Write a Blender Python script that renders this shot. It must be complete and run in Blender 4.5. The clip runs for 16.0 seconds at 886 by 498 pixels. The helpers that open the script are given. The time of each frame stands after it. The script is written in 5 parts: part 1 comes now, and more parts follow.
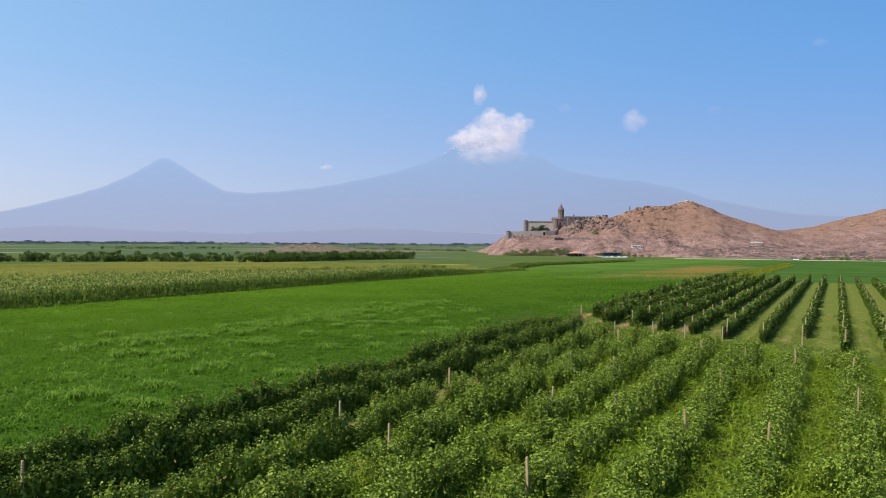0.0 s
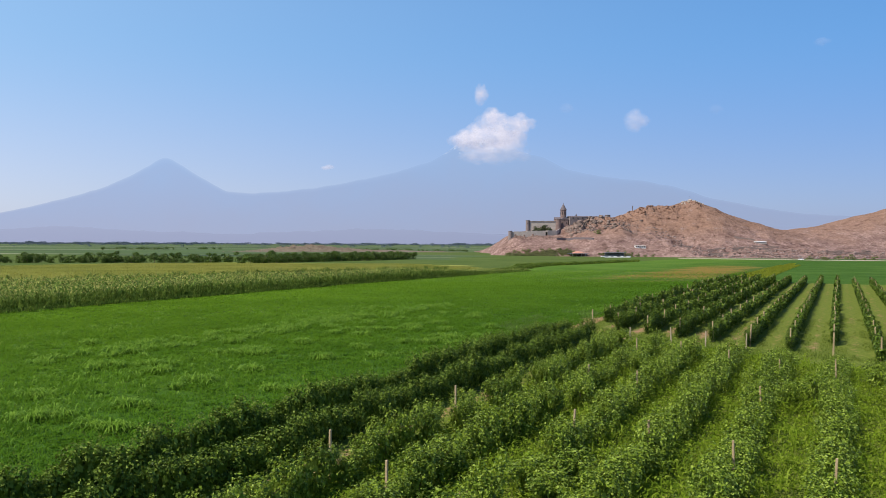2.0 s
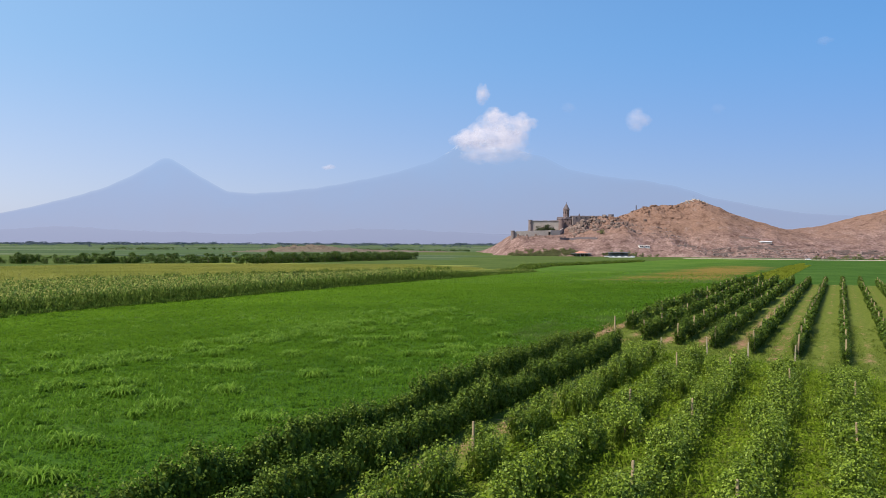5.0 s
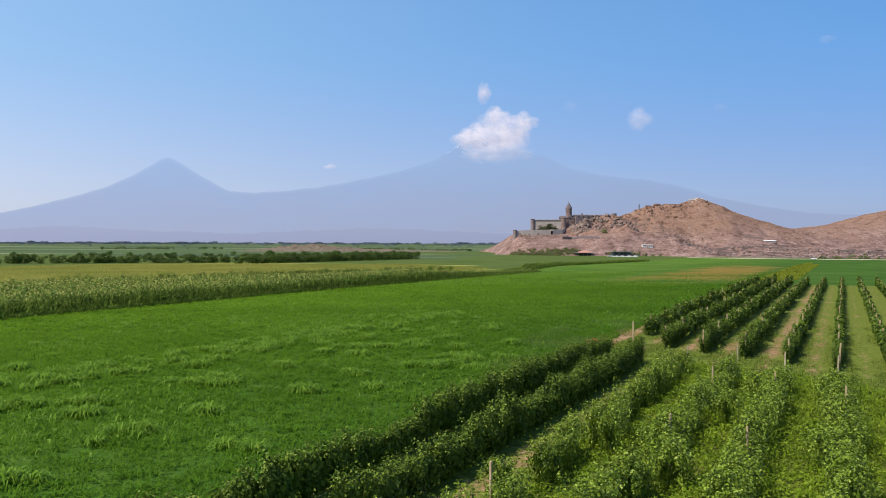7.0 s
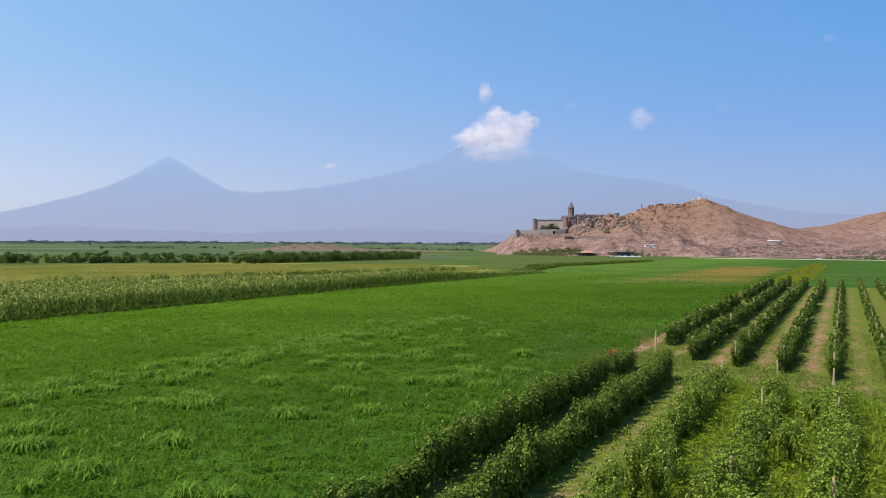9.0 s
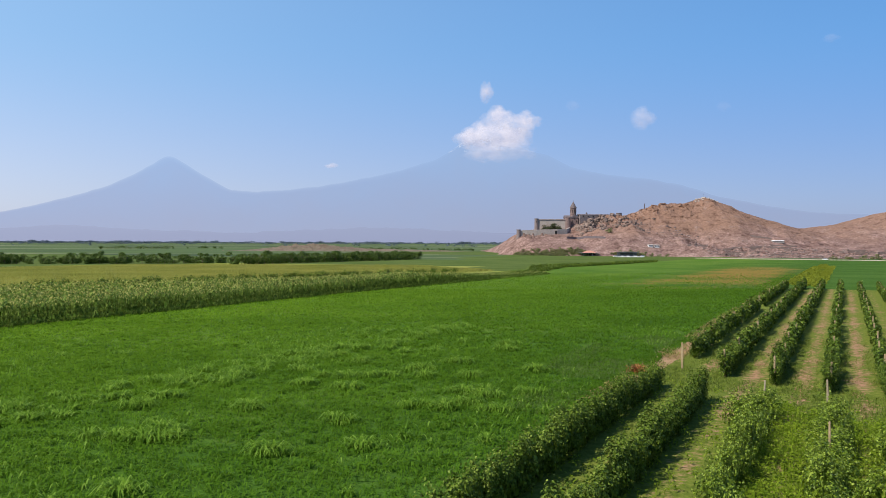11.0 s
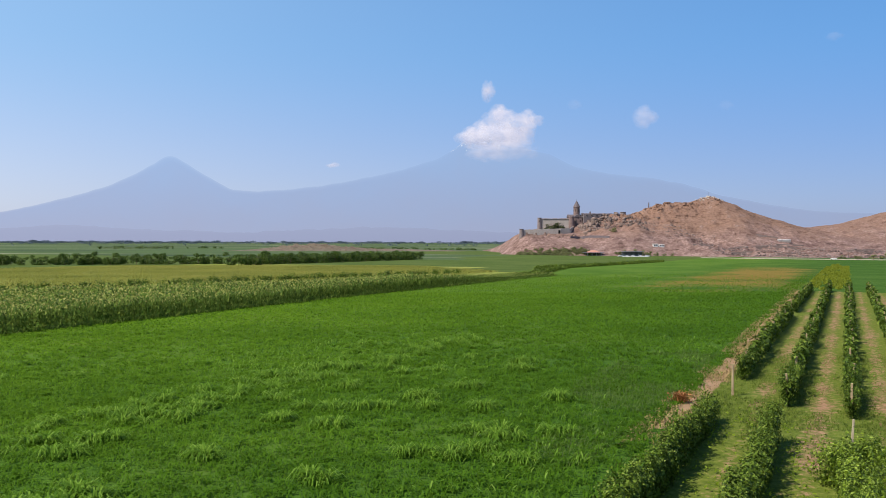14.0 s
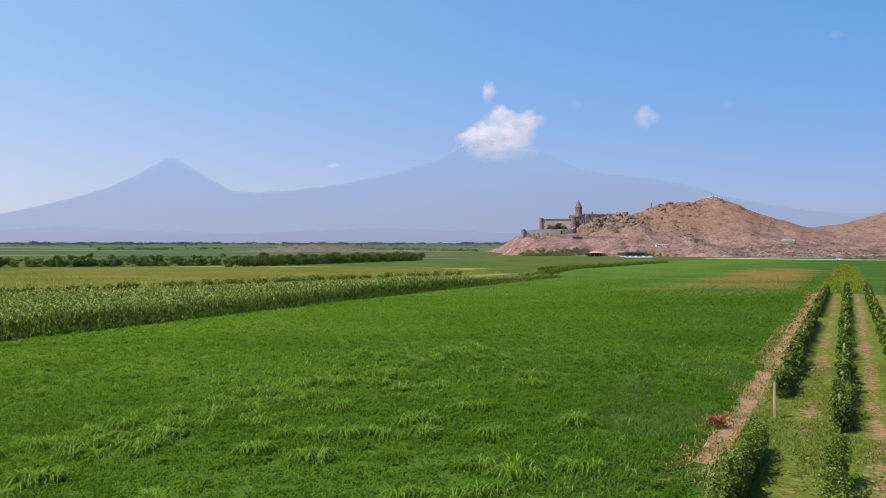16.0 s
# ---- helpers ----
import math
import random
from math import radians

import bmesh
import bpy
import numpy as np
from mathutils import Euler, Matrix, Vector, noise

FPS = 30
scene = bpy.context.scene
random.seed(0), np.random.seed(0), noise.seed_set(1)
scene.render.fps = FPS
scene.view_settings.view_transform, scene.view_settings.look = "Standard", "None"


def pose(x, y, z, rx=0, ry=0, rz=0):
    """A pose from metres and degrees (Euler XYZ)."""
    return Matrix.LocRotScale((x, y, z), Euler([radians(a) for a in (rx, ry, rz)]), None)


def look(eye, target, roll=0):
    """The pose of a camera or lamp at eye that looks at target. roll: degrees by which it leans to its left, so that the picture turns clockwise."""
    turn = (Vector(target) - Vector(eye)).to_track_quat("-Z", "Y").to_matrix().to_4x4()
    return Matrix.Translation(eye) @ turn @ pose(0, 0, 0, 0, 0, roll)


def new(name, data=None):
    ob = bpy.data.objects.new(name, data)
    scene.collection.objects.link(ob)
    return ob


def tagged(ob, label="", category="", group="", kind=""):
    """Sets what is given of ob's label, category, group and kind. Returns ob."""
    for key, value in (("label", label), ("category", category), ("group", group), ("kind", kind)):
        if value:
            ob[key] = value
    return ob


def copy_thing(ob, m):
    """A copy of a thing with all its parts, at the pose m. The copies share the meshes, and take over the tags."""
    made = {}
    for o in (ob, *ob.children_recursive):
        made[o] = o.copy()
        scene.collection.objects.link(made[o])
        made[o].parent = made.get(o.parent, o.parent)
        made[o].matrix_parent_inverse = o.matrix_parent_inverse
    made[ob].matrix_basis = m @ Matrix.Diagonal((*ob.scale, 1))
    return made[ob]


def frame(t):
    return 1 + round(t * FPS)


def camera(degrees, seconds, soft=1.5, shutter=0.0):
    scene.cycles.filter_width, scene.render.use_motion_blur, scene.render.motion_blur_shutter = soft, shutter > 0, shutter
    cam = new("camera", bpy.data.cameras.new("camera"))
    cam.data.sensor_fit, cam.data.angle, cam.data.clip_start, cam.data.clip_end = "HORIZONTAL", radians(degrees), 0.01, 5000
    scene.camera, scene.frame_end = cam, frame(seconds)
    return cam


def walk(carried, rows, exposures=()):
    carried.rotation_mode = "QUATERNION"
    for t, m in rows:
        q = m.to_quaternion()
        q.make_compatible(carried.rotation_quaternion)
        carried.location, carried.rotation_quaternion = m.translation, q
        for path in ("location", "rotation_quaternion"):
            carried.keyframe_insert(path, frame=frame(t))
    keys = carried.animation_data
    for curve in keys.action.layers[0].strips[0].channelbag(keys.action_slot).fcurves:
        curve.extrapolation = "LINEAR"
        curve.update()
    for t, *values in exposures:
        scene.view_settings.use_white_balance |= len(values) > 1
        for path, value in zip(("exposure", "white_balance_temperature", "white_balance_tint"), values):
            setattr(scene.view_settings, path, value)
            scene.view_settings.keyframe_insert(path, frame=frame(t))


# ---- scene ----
cam = camera(56.5, 16.0, 0.9)
PATH = [
    (0, (0.361, -0.670, 9.431), (2.005, 19.261, 9.255), 0.37),
    (0.5, (0.428, 0.609, 9.466), (2.061, 20.541, 9.290), 0.34),
    (1, (0.491, 1.898, 9.498), (2.115, 21.832, 9.323), 0.31),
    (1.5, (0.549, 3.209, 9.525), (2.163, 23.143, 9.350), 0.29),
    (2, (0.599, 4.552, 9.542), (2.205, 24.487, 9.368), 0.27),
    (2.5, (0.638, 5.937, 9.547), (2.237, 25.872, 9.375), 0.26),
    (3, (0.666, 7.365, 9.541), (2.260, 27.300, 9.369), 0.25),
    (3.5, (0.688, 8.824, 9.528), (2.278, 28.760, 9.356), 0.25),
    (4, (0.708, 10.302, 9.513), (2.294, 30.239, 9.341), 0.25),
    (6.5, (0.884, 17.811, 9.516), (2.434, 37.750, 9.328), 0.20),
    (7, (0.929, 19.396, 9.535), (2.471, 39.336, 9.343), 0.20),
    (7.5, (0.975, 21.031, 9.559), (2.510, 40.971, 9.364), 0.22),
    (8, (1.024, 22.704, 9.588), (2.553, 42.645, 9.391), 0.23),
    (8.5, (1.078, 24.405, 9.624), (2.602, 44.346, 9.425), 0.25),
    (9, (1.140, 26.121, 9.668), (2.659, 46.063, 9.466), 0.27),
    (11.5, (1.567, 34.713, 9.940), (3.054, 54.657, 9.731), 0.25),
    (12, (1.657, 36.424, 9.981), (3.137, 56.368, 9.769), 0.24),
    (12.5, (1.748, 38.127, 10.016), (3.221, 58.072, 9.801), 0.22),
    (13, (1.840, 39.817, 10.045), (3.306, 59.762, 9.826), 0.21),
    (13.5, (1.935, 41.490, 10.069), (3.394, 61.435, 9.848), 0.19),
    (14, (2.035, 43.141, 10.090), (3.487, 63.087, 9.870), 0.18),
    (14.5, (2.140, 44.771, 10.108), (3.586, 64.718, 9.891), 0.15),
    (15, (2.249, 46.386, 10.126), (3.688, 66.333, 9.911), 0.13),
    (15.5, (2.360, 47.990, 10.142), (3.793, 67.938, 9.932), 0.10),
    (16, (2.473, 49.589, 10.157), (3.899, 69.537, 9.953), 0.08),
]
walk(cam, [(t, look(eye, target, roll)) for t, eye, target, roll in PATH])

# ---- world, sun and exposure ----
SUN_DIR = Vector((-0.58, -0.26, 0.77)).normalized()
world = bpy.data.worlds.new("sky_world")
scene.world = world
world.use_nodes = True
wn = world.node_tree
sky = wn.nodes.new("ShaderNodeTexSky")
sky.sky_type = 'NISHITA'
sky.sun_disc = False
sky.sun_elevation = math.asin(SUN_DIR.z)
sky.sun_rotation = math.atan2(SUN_DIR.x, SUN_DIR.y) % (2 * math.pi)
sky.altitude = 800
sky.air_density = 1.0
sky.dust_density = 1.5
sky.ozone_density = 3.0
clear_sky = wn.nodes["Background"]
clear_sky.inputs[1].default_value = 0.052
wn.links.new(sky.outputs[0], clear_sky.inputs[0])
haze = wn.nodes.new("ShaderNodeBackground")  # thin summer haze over the whole sky, paler towards the sun
toward = wn.nodes.new("ShaderNodeTexGradient")
toward.texture_mapping.rotation = (0, 0, -math.atan2(SUN_DIR.y, SUN_DIR.x))
toward.texture_mapping.scale = (0.5, 0.5, 0.5)
toward.texture_mapping.translation = (0.5, 0, 0)
upward = wn.nodes.new("ShaderNodeTexGradient")
upward.texture_mapping.rotation = (0, radians(90), 0)
height = wn.nodes.new("ShaderNodeValToRGB")
height.color_ramp.interpolation = 'EASE'
height.color_ramp.elements[0].position, height.color_ramp.elements[1].position = 0.03, 0.24
wn.links.new(upward.outputs["Fac"], height.inputs[0])
air = []
for away, sunward in (((0.0, 0.044, 0.256), (0.314, 0.336, 0.466)), ((0.0, 0.122, 0.362), (0.186, 0.326, 0.508))):
    band = wn.nodes.new("ShaderNodeValToRGB")
    band.color_ramp.elements[0].color, band.color_ramp.elements[1].color = (*away, 1), (*sunward, 1)
    band.color_ramp.elements[1].position = 0.56
    wn.links.new(toward.outputs["Fac"], band.inputs[0])
    air.append(band.outputs[0])
blend = wn.nodes.new("ShaderNodeMix")
blend.data_type = 'RGBA'
wn.links.new(height.outputs[0], blend.inputs[0])
wn.links.new(air[0], blend.inputs[6])
wn.links.new(air[1], blend.inputs[7])
zenith = wn.nodes.new("ShaderNodeValToRGB")
zenith.color_ramp.elements[0].position, zenith.color_ramp.elements[1].position = 0.27, 0.9
wn.links.new(upward.outputs["Fac"], zenith.inputs[0])
deep = wn.nodes.new("ShaderNodeMix")
deep.data_type = 'RGBA'
wn.links.new(zenith.outputs[0], deep.inputs[0])
wn.links.new(blend.outputs[2], deep.inputs[6])
deep.inputs[7].default_value = (0.01, 0.07, 0.24, 1)
wn.links.new(deep.outputs[2], haze.inputs[0])
both_skies = wn.nodes.new("ShaderNodeAddShader")
wn.links.new(clear_sky.outputs[0], both_skies.inputs[0])
wn.links.new(haze.outputs[0], both_skies.inputs[1])
wn.links.new(both_skies.outputs[0], wn.nodes["World Output"].inputs[0])
sun = new("sun", bpy.data.lights.new("sun", 'SUN'))
sun.data.energy = 5.0
sun.data.angle = radians(0.55)
sun.data.color = (1.0, 0.94, 0.85)
sun.matrix_world = look(SUN_DIR * 100, (0, 0, 0))
scene.view_settings.exposure = 0.25

# ---- plan: p runs across the vine rows, s along them ----
ROW_TURN = radians(30.3)
CT, ST = math.cos(ROW_TURN), math.sin(ROW_TURN)
ROW_GAP, ROW_FIRST = 3.5, -26.7
rng = np.random.default_rng(7)


def to_xy(p, s):
    return p * CT + s * ST, -p * ST + s * CT


def ground_z(x, y):
    """The plain falls by four metres towards the foot of the hills."""
    u = np.clip((np.asarray(y, float) - 150) / 600, 0, 1)
    return -4 * u * u * (3 - 2 * u)


def vnoise(x, y, seed=0):
    """Smooth value noise between 0 and 1 with cells of one unit."""
    x, y = np.asarray(x, float), np.asarray(y, float)
    ix, iy = np.floor(x).astype(np.int64), np.floor(y).astype(np.int64)
    fx, fy = x - ix, y - iy
    fx, fy = fx * fx * (3 - 2 * fx), fy * fy * (3 - 2 * fy)

    def h(a, b):
        n = (a * 374761393 + b * 668265263 + seed * 974711) & 0x7fffffff
        n = ((n ^ (n >> 13)) * 1274126177) & 0x7fffffff
        return ((n ^ (n >> 16)) & 0xffff) / 65535.0
    top = h(ix, iy) * (1 - fx) + h(ix + 1, iy) * fx
    low = h(ix, iy + 1) * (1 - fx) + h(ix + 1, iy + 1) * fx
    return top * (1 - fy) + low * fy


def fbm(x, y, seed=0, octaves=4):
    total, amp, norm = 0.0, 1.0, 0.0
    for k in range(octaves):
        total = total + amp * vnoise(x * 2 ** k, y * 2 ** k, seed + k)
        norm += amp
        amp *= 0.5
    return total / norm


# ---- mesh helpers ----
def np_mesh(name, V, F, material):
    me = bpy.data.meshes.new(name)
    V, F = np.asarray(V, np.float32), np.asarray(F, np.int32)
    me.vertices.add(len(V))
    me.vertices.foreach_set("co", V.ravel())
    me.loops.add(F.size)
    me.loops.foreach_set("vertex_index", F.ravel())
    me.polygons.add(len(F))
    me.polygons.foreach_set("loop_start", np.arange(0, F.size, F.shape[1], dtype=np.int32))
    me.update(calc_edges=True)
    me.materials.append(material)
    return me


def np_object(name, V, F, material, parent=None, label=""):
    ob = new(name, np_mesh(name, V, F, material))
    ob.parent = parent
    return tagged(ob, label)


def part(name, bm, material, parent=None, label="", smooth=False):
    me = bpy.data.meshes.new(name)
    bmesh.ops.recalc_face_normals(bm, faces=bm.faces)
    bm.to_mesh(me)
    bm.free()
    me.materials.append(material)
    if smooth:
        me.polygons.foreach_set("use_smooth", [True] * len(me.polygons))
    ob = new(name, me)
    ob.parent = parent
    return tagged(ob, label)


def thing(name, label, category, group="", place=(0, 0, 0), turn=0):
    ob = new(name)
    ob.empty_display_size = 0.3
    ob.matrix_basis = pose(*place, 0, 0, turn)
    return tagged(ob, label, category, group)


def box(bm, size, at=(0, 0, 0), turn=0, bevel=0.0):
    r = bmesh.ops.create_cube(bm, size=1, matrix=pose(*at, 0, 0, turn) @ Matrix.Diagonal((*size, 1)))
    if bevel:
        edges = list({e for v in r["verts"] for e in v.link_edges})
        bmesh.ops.bevel(bm, geom=edges, offset=bevel, segments=1, affect='EDGES')
    return bm


def cone(bm, r1, r2, h, at=(0, 0, 0), sides=12, caps=True):
    bmesh.ops.create_cone(bm, cap_ends=caps, segments=sides, radius1=r1, radius2=max(r2, 0.001), depth=h,
                          matrix=Matrix.Translation((at[0], at[1], at[2] + h / 2)))
    return bm


def gable(bm, w, d, h, at, ridge_x=True):
    """A pitched roof with its eaves at the height of at."""
    x, y, z = at
    a, b = w / 2, d / 2
    if ridge_x:
        pts = [(-a, -b, 0), (a, -b, 0), (a, b, 0), (-a, b, 0), (-a, 0, h), (a, 0, h)]
        faces = [(0, 1, 5, 4), (2, 3, 4, 5), (0, 4, 3), (1, 2, 5), (0, 3, 2, 1)]
    else:
        pts = [(-a, -b, 0), (a, -b, 0), (a, b, 0), (-a, b, 0), (0, -b, h), (0, b, h)]
        faces = [(0, 4, 5, 3), (1, 2, 5, 4), (0, 1, 4), (2, 3, 5), (0, 3, 2, 1)]
    vs = [bm.verts.new((x + q[0], y + q[1], z + q[2])) for q in pts]
    for f in faces:
        bm.faces.new([vs[k] for k in f])
    return bm


def tube(bm, pts, radii, sides=5):
    rings = []
    for (x, y, z), r in zip(pts, radii):
        rings.append([bm.verts.new((x + r * math.cos(6.2832 * k / sides), y + r * math.sin(6.2832 * k / sides), z)) for k in range(sides)])
    for a, b in zip(rings, rings[1:]):
        for k in range(sides):
            bm.faces.new((a[k], a[(k + 1) % sides], b[(k + 1) % sides], b[k]))
    bm.faces.new(rings[-1])
    return bm


def unit(a):
    return a / np.maximum(np.linalg.norm(a, axis=1, keepdims=True), 1e-6)


def leaves(P, N, size, slim=0.42, droop=0.18):
    """One folded leaf at each place P, facing along N."""
    n = len(P)
    N = unit(N)
    t = unit(np.cross(N, rng.normal(size=(n, 3))))
    t[:, 2] -= 0.35
    t = unit(t - N * np.sum(t * N, axis=1, keepdims=True))
    b = np.cross(N, t)
    s = np.broadcast_to(np.asarray(size, float), (n,))[:, None]
    V = np.stack([P - t * s * 0.5, P + b * s * slim + N * s * droop, P + t * s * 0.55, P - b * s * slim + N * s * droop], axis=1)
    return V.reshape(-1, 3), np.arange(4 * n).reshape(-1, 4)


def blades(P, h, w, lean):
    """One arching blade at each place P."""
    n = len(P)
    a = rng.uniform(0, 2 * np.pi, n)
    d = np.stack([np.cos(a), np.sin(a), np.zeros(n)], axis=1)
    side = np.stack([-np.sin(a), np.cos(a), np.zeros(n)], axis=1)
    h, w, lean = [np.broadcast_to(np.asarray(v, float), (n,))[:, None] for v in (h, w, lean)]
    up = np.array([[0, 0, 1.0]])
    mid = P + up * h * 0.72 + d * h * lean * 0.42
    tip = P + up * h * (1.0 - 0.25 * lean) + d * h * lean * 1.1
    V = np.stack([P, mid + side * w, tip, mid - side * w], axis=1)
    return V.reshape(-1, 3), np.arange(4 * n).reshape(-1, 4)


def arches(P, h, w, lean, heading=None):
    """One long arching blade of three pieces at each place P, its tip hanging over, along its heading or mostly downwind."""
    n = len(P)
    a = np.where(rng.random(n) < 0.6, rng.normal(-0.3, 0.8, n), rng.uniform(0, 2 * np.pi, n)) if heading is None else heading
    d = np.stack([np.cos(a), np.sin(a), np.zeros(n)], axis=1)
    side = np.stack([-np.sin(a), np.cos(a), np.zeros(n)], axis=1)
    h, w, lean = [np.broadcast_to(np.asarray(v, float), (n,))[:, None] for v in (h, w, lean)]
    up = np.array([[0, 0, 1.0]])
    mid = P + up * h * 0.72 + d * h * lean * 0.28
    top = P + up * h * 0.98 + d * h * lean * 0.62
    tip = P + up * h * (0.92 - 0.32 * lean) + d * h * lean * 1.0
    V = np.stack([P - side * w * 0.6, P + side * w * 0.6, mid + side * w, mid - side * w, top + side * w * 0.8, top - side * w * 0.8, tip + side * w * 0.12, tip - side * w * 0.12], axis=1)
    k = 8 * np.arange(n)[:, None]
    F = np.concatenate([k + [[0, 1, 2, 3]], k + [[3, 2, 4, 5]], k + [[5, 4, 6, 7]]])
    return V.reshape(-1, 3), F


def join(chunks):
    Vs, Fs, k = [], [], 0
    for V, F in chunks:
        Vs.append(V)
        Fs.append(F + k)
        k += len(V)
    return np.concatenate(Vs), np.concatenate(Fs)


# ---- materials ----
def nodes_of(name):
    m = bpy.data.materials.new(name)
    m.use_nodes = True
    return m, m.node_tree, m.node_tree.nodes["Principled BSDF"]


def noise_node(nt, scale, detail=4.0, rough=0.55, vec=None):
    n = nt.nodes.new("ShaderNodeTexNoise")
    n.inputs["Scale"].default_value = scale
    n.inputs["Detail"].default_value = detail
    n.inputs["Roughness"].default_value = rough
    if vec is not None:
        nt.links.new(vec, n.inputs["Vector"])
    return n.outputs["Fac"]


def ramp(nt, fac, stops):
    r = nt.nodes.new("ShaderNodeValToRGB")
    while len(r.color_ramp.elements) < len(stops):
        r.color_ramp.elements.new(0.5)
    for e, (at, c) in zip(r.color_ramp.elements, stops):
        e.position, e.color = at, (*c, 1) if len(c) == 3 else c
    nt.links.new(fac, r.inputs[0])
    return r.outputs[0]


def mix(nt, fac, a, b, kind='MIX'):
    m = nt.nodes.new("ShaderNodeMix")
    m.data_type, m.blend_type = 'RGBA', kind
    for sock, val in ((m.inputs[0], fac), (m.inputs[6], a), (m.inputs[7], b)):
        if isinstance(val, (int, float)):
            sock.default_value = val
        elif isinstance(val, tuple):
            sock.default_value = (*val, 1)
        else:
            nt.links.new(val, sock)
    return m.outputs[2]


def math_node(nt, op, a, b=0.0):
    m = nt.nodes.new("ShaderNodeMath")
    m.operation = op
    for sock, val in zip(m.inputs, (a, b)):
        if isinstance(val, (int, float)):
            sock.default_value = val
        else:
            nt.links.new(val, sock)
    return m.outputs[0]


def world_place(nt):
    return nt.nodes.new("ShaderNodeNewGeometry").outputs["Position"]


def bump(nt, bsdf, height, strength, distance):
    b = nt.nodes.new("ShaderNodeBump")
    b.inputs["Strength"].default_value = strength
    b.inputs["Distance"].default_value = distance
    nt.links.new(height, b.inputs["Height"])
    nt.links.new(b.outputs[0], bsdf.inputs["Normal"])


def deeper_green(nt, pos, col):
    """The sward's tint darkens towards the vines and, slightly, along the rows."""
    d = nt.nodes.new("ShaderNodeVectorMath")
    d.operation = 'DOT_PRODUCT'
    d.inputs[1].default_value = (CT, -ST, 0)
    nt.links.new(pos, d.inputs[0])
    wave = math_node(nt, 'MULTIPLY', math_node(nt, 'SUBTRACT', noise_node(nt, 0.05, 3, 0.6, pos), 0.5), 55)
    k = math_node(nt, 'DIVIDE', math_node(nt, 'ADD', math_node(nt, 'ADD', d.outputs["Value"], wave), 88), 55)
    col = mix(nt, 1.0, col, ramp(nt, k, ((0.0, (1.30, 1.30, 1.1)), (1.0, (0.80, 0.93, 0.92)))), 'MULTIPLY')
    f = nt.nodes.new("ShaderNodeVectorMath")
    f.operation = 'DOT_PRODUCT'
    f.inputs[1].default_value = (ST, CT, 0)
    nt.links.new(pos, f.inputs[0])
    k = math_node(nt, 'DIVIDE', math_node(nt, 'ADD', math_node(nt, 'SUBTRACT', f.outputs["Value"], 110), wave), 150)
    return mix(nt, 1.0, col, ramp(nt, k, ((0.0, (0.99, 0.99, 1.04)), (1.0, (0.90, 0.90, 1.08)))), 'MULTIPLY')


def leaf_material(name, dark, light, pale, patch, shine=0.5, thin=0.35, gloss=0.16, spread=0.28, sward=False):
    """Foliage: every leaf has its own tint, and tints drift over patches of some metres."""
    m, nt, bsdf = nodes_of(name)
    geo = nt.nodes.new("ShaderNodeNewGeometry")
    drift = noise_node(nt, patch, 3, 0.6, geo.outputs["Position"])
    own = ramp(nt, geo.outputs["Random Per Island"], ((0.0, dark), (0.68, light), (1.0, pale)))
    tone = ramp(nt, drift, ((0.3, dark), (0.7, light)))
    col = mix(nt, spread, own, tone)
    if sward:
        col = deeper_green(nt, geo.outputs["Position"], col)
    nt.links.new(col, bsdf.inputs["Base Color"])
    bsdf.inputs["Roughness"].default_value = shine
    bsdf.inputs["Specular IOR Level"].default_value = gloss
    tr = nt.nodes.new("ShaderNodeBsdfTranslucent")
    nt.links.new(mix(nt, 0.5, col, pale), tr.inputs[0])
    ms = nt.nodes.new("ShaderNodeMixShader")
    ms.inputs[0].default_value = thin
    nt.links.new(bsdf.outputs[0], ms.inputs[1])
    nt.links.new(tr.outputs[0], ms.inputs[2])
    nt.links.new(ms.outputs[0], nt.nodes["Material Output"].inputs[0])
    return m


def rough_material(name, stops, scale, fine, rough=0.9, relief=0.0, reach=0.05, own=0.0):
    """Earth, stone, plaster or wood: two scales of colour noise and a relief."""
    m, nt, bsdf = nodes_of(name)
    pos = world_place(nt)
    big = noise_node(nt, scale, 5, 0.6, pos)
    small = noise_node(nt, fine, 6, 0.65, pos)
    both = math_node(nt, 'ADD', math_node(nt, 'MULTIPLY', big, 0.6), math_node(nt, 'MULTIPLY', small, 0.4))
    col = ramp(nt, both, stops)
    if own:
        info = nt.nodes.new("ShaderNodeNewGeometry").outputs["Random Per Island"]
        grey = ramp(nt, info, ((0, (1 - own,) * 3), (1, (1, 1, 1))))
        col = mix(nt, 1.0, col, grey, 'MULTIPLY')
    nt.links.new(col, bsdf.inputs["Base Color"])
    bsdf.inputs["Roughness"].default_value = rough
    bsdf.inputs["Specular IOR Level"].default_value = 0.2
    if relief:
        bump(nt, bsdf, small, relief, reach)
    return m


M_grass = leaf_material("meadow_blades", (0.070, 0.148, 0.006), (0.130, 0.236, 0.015), (0.175, 0.285, 0.028), 0.11, 0.65, 0.5, 0.06, 0.65, True)
M_faded = leaf_material("faded_blades", (0.085, 0.150, 0.026), (0.135, 0.205, 0.042), (0.20, 0.25, 0.08), 0.3, 0.7, 0.4, 0.06, 0.5)
M_tuft = leaf_material("tussock_blades", (0.062, 0.140, 0.010), (0.160, 0.288, 0.024), (0.26, 0.40, 0.058), 0.3, 0.6, 0.45, 0.1, 0.12)
M_weed = leaf_material("weed_blades", (0.072, 0.130, 0.007), (0.200, 0.285, 0.018), (0.32, 0.40, 0.050), 0.25, 0.7, 0.45, 0.06, 0.25)
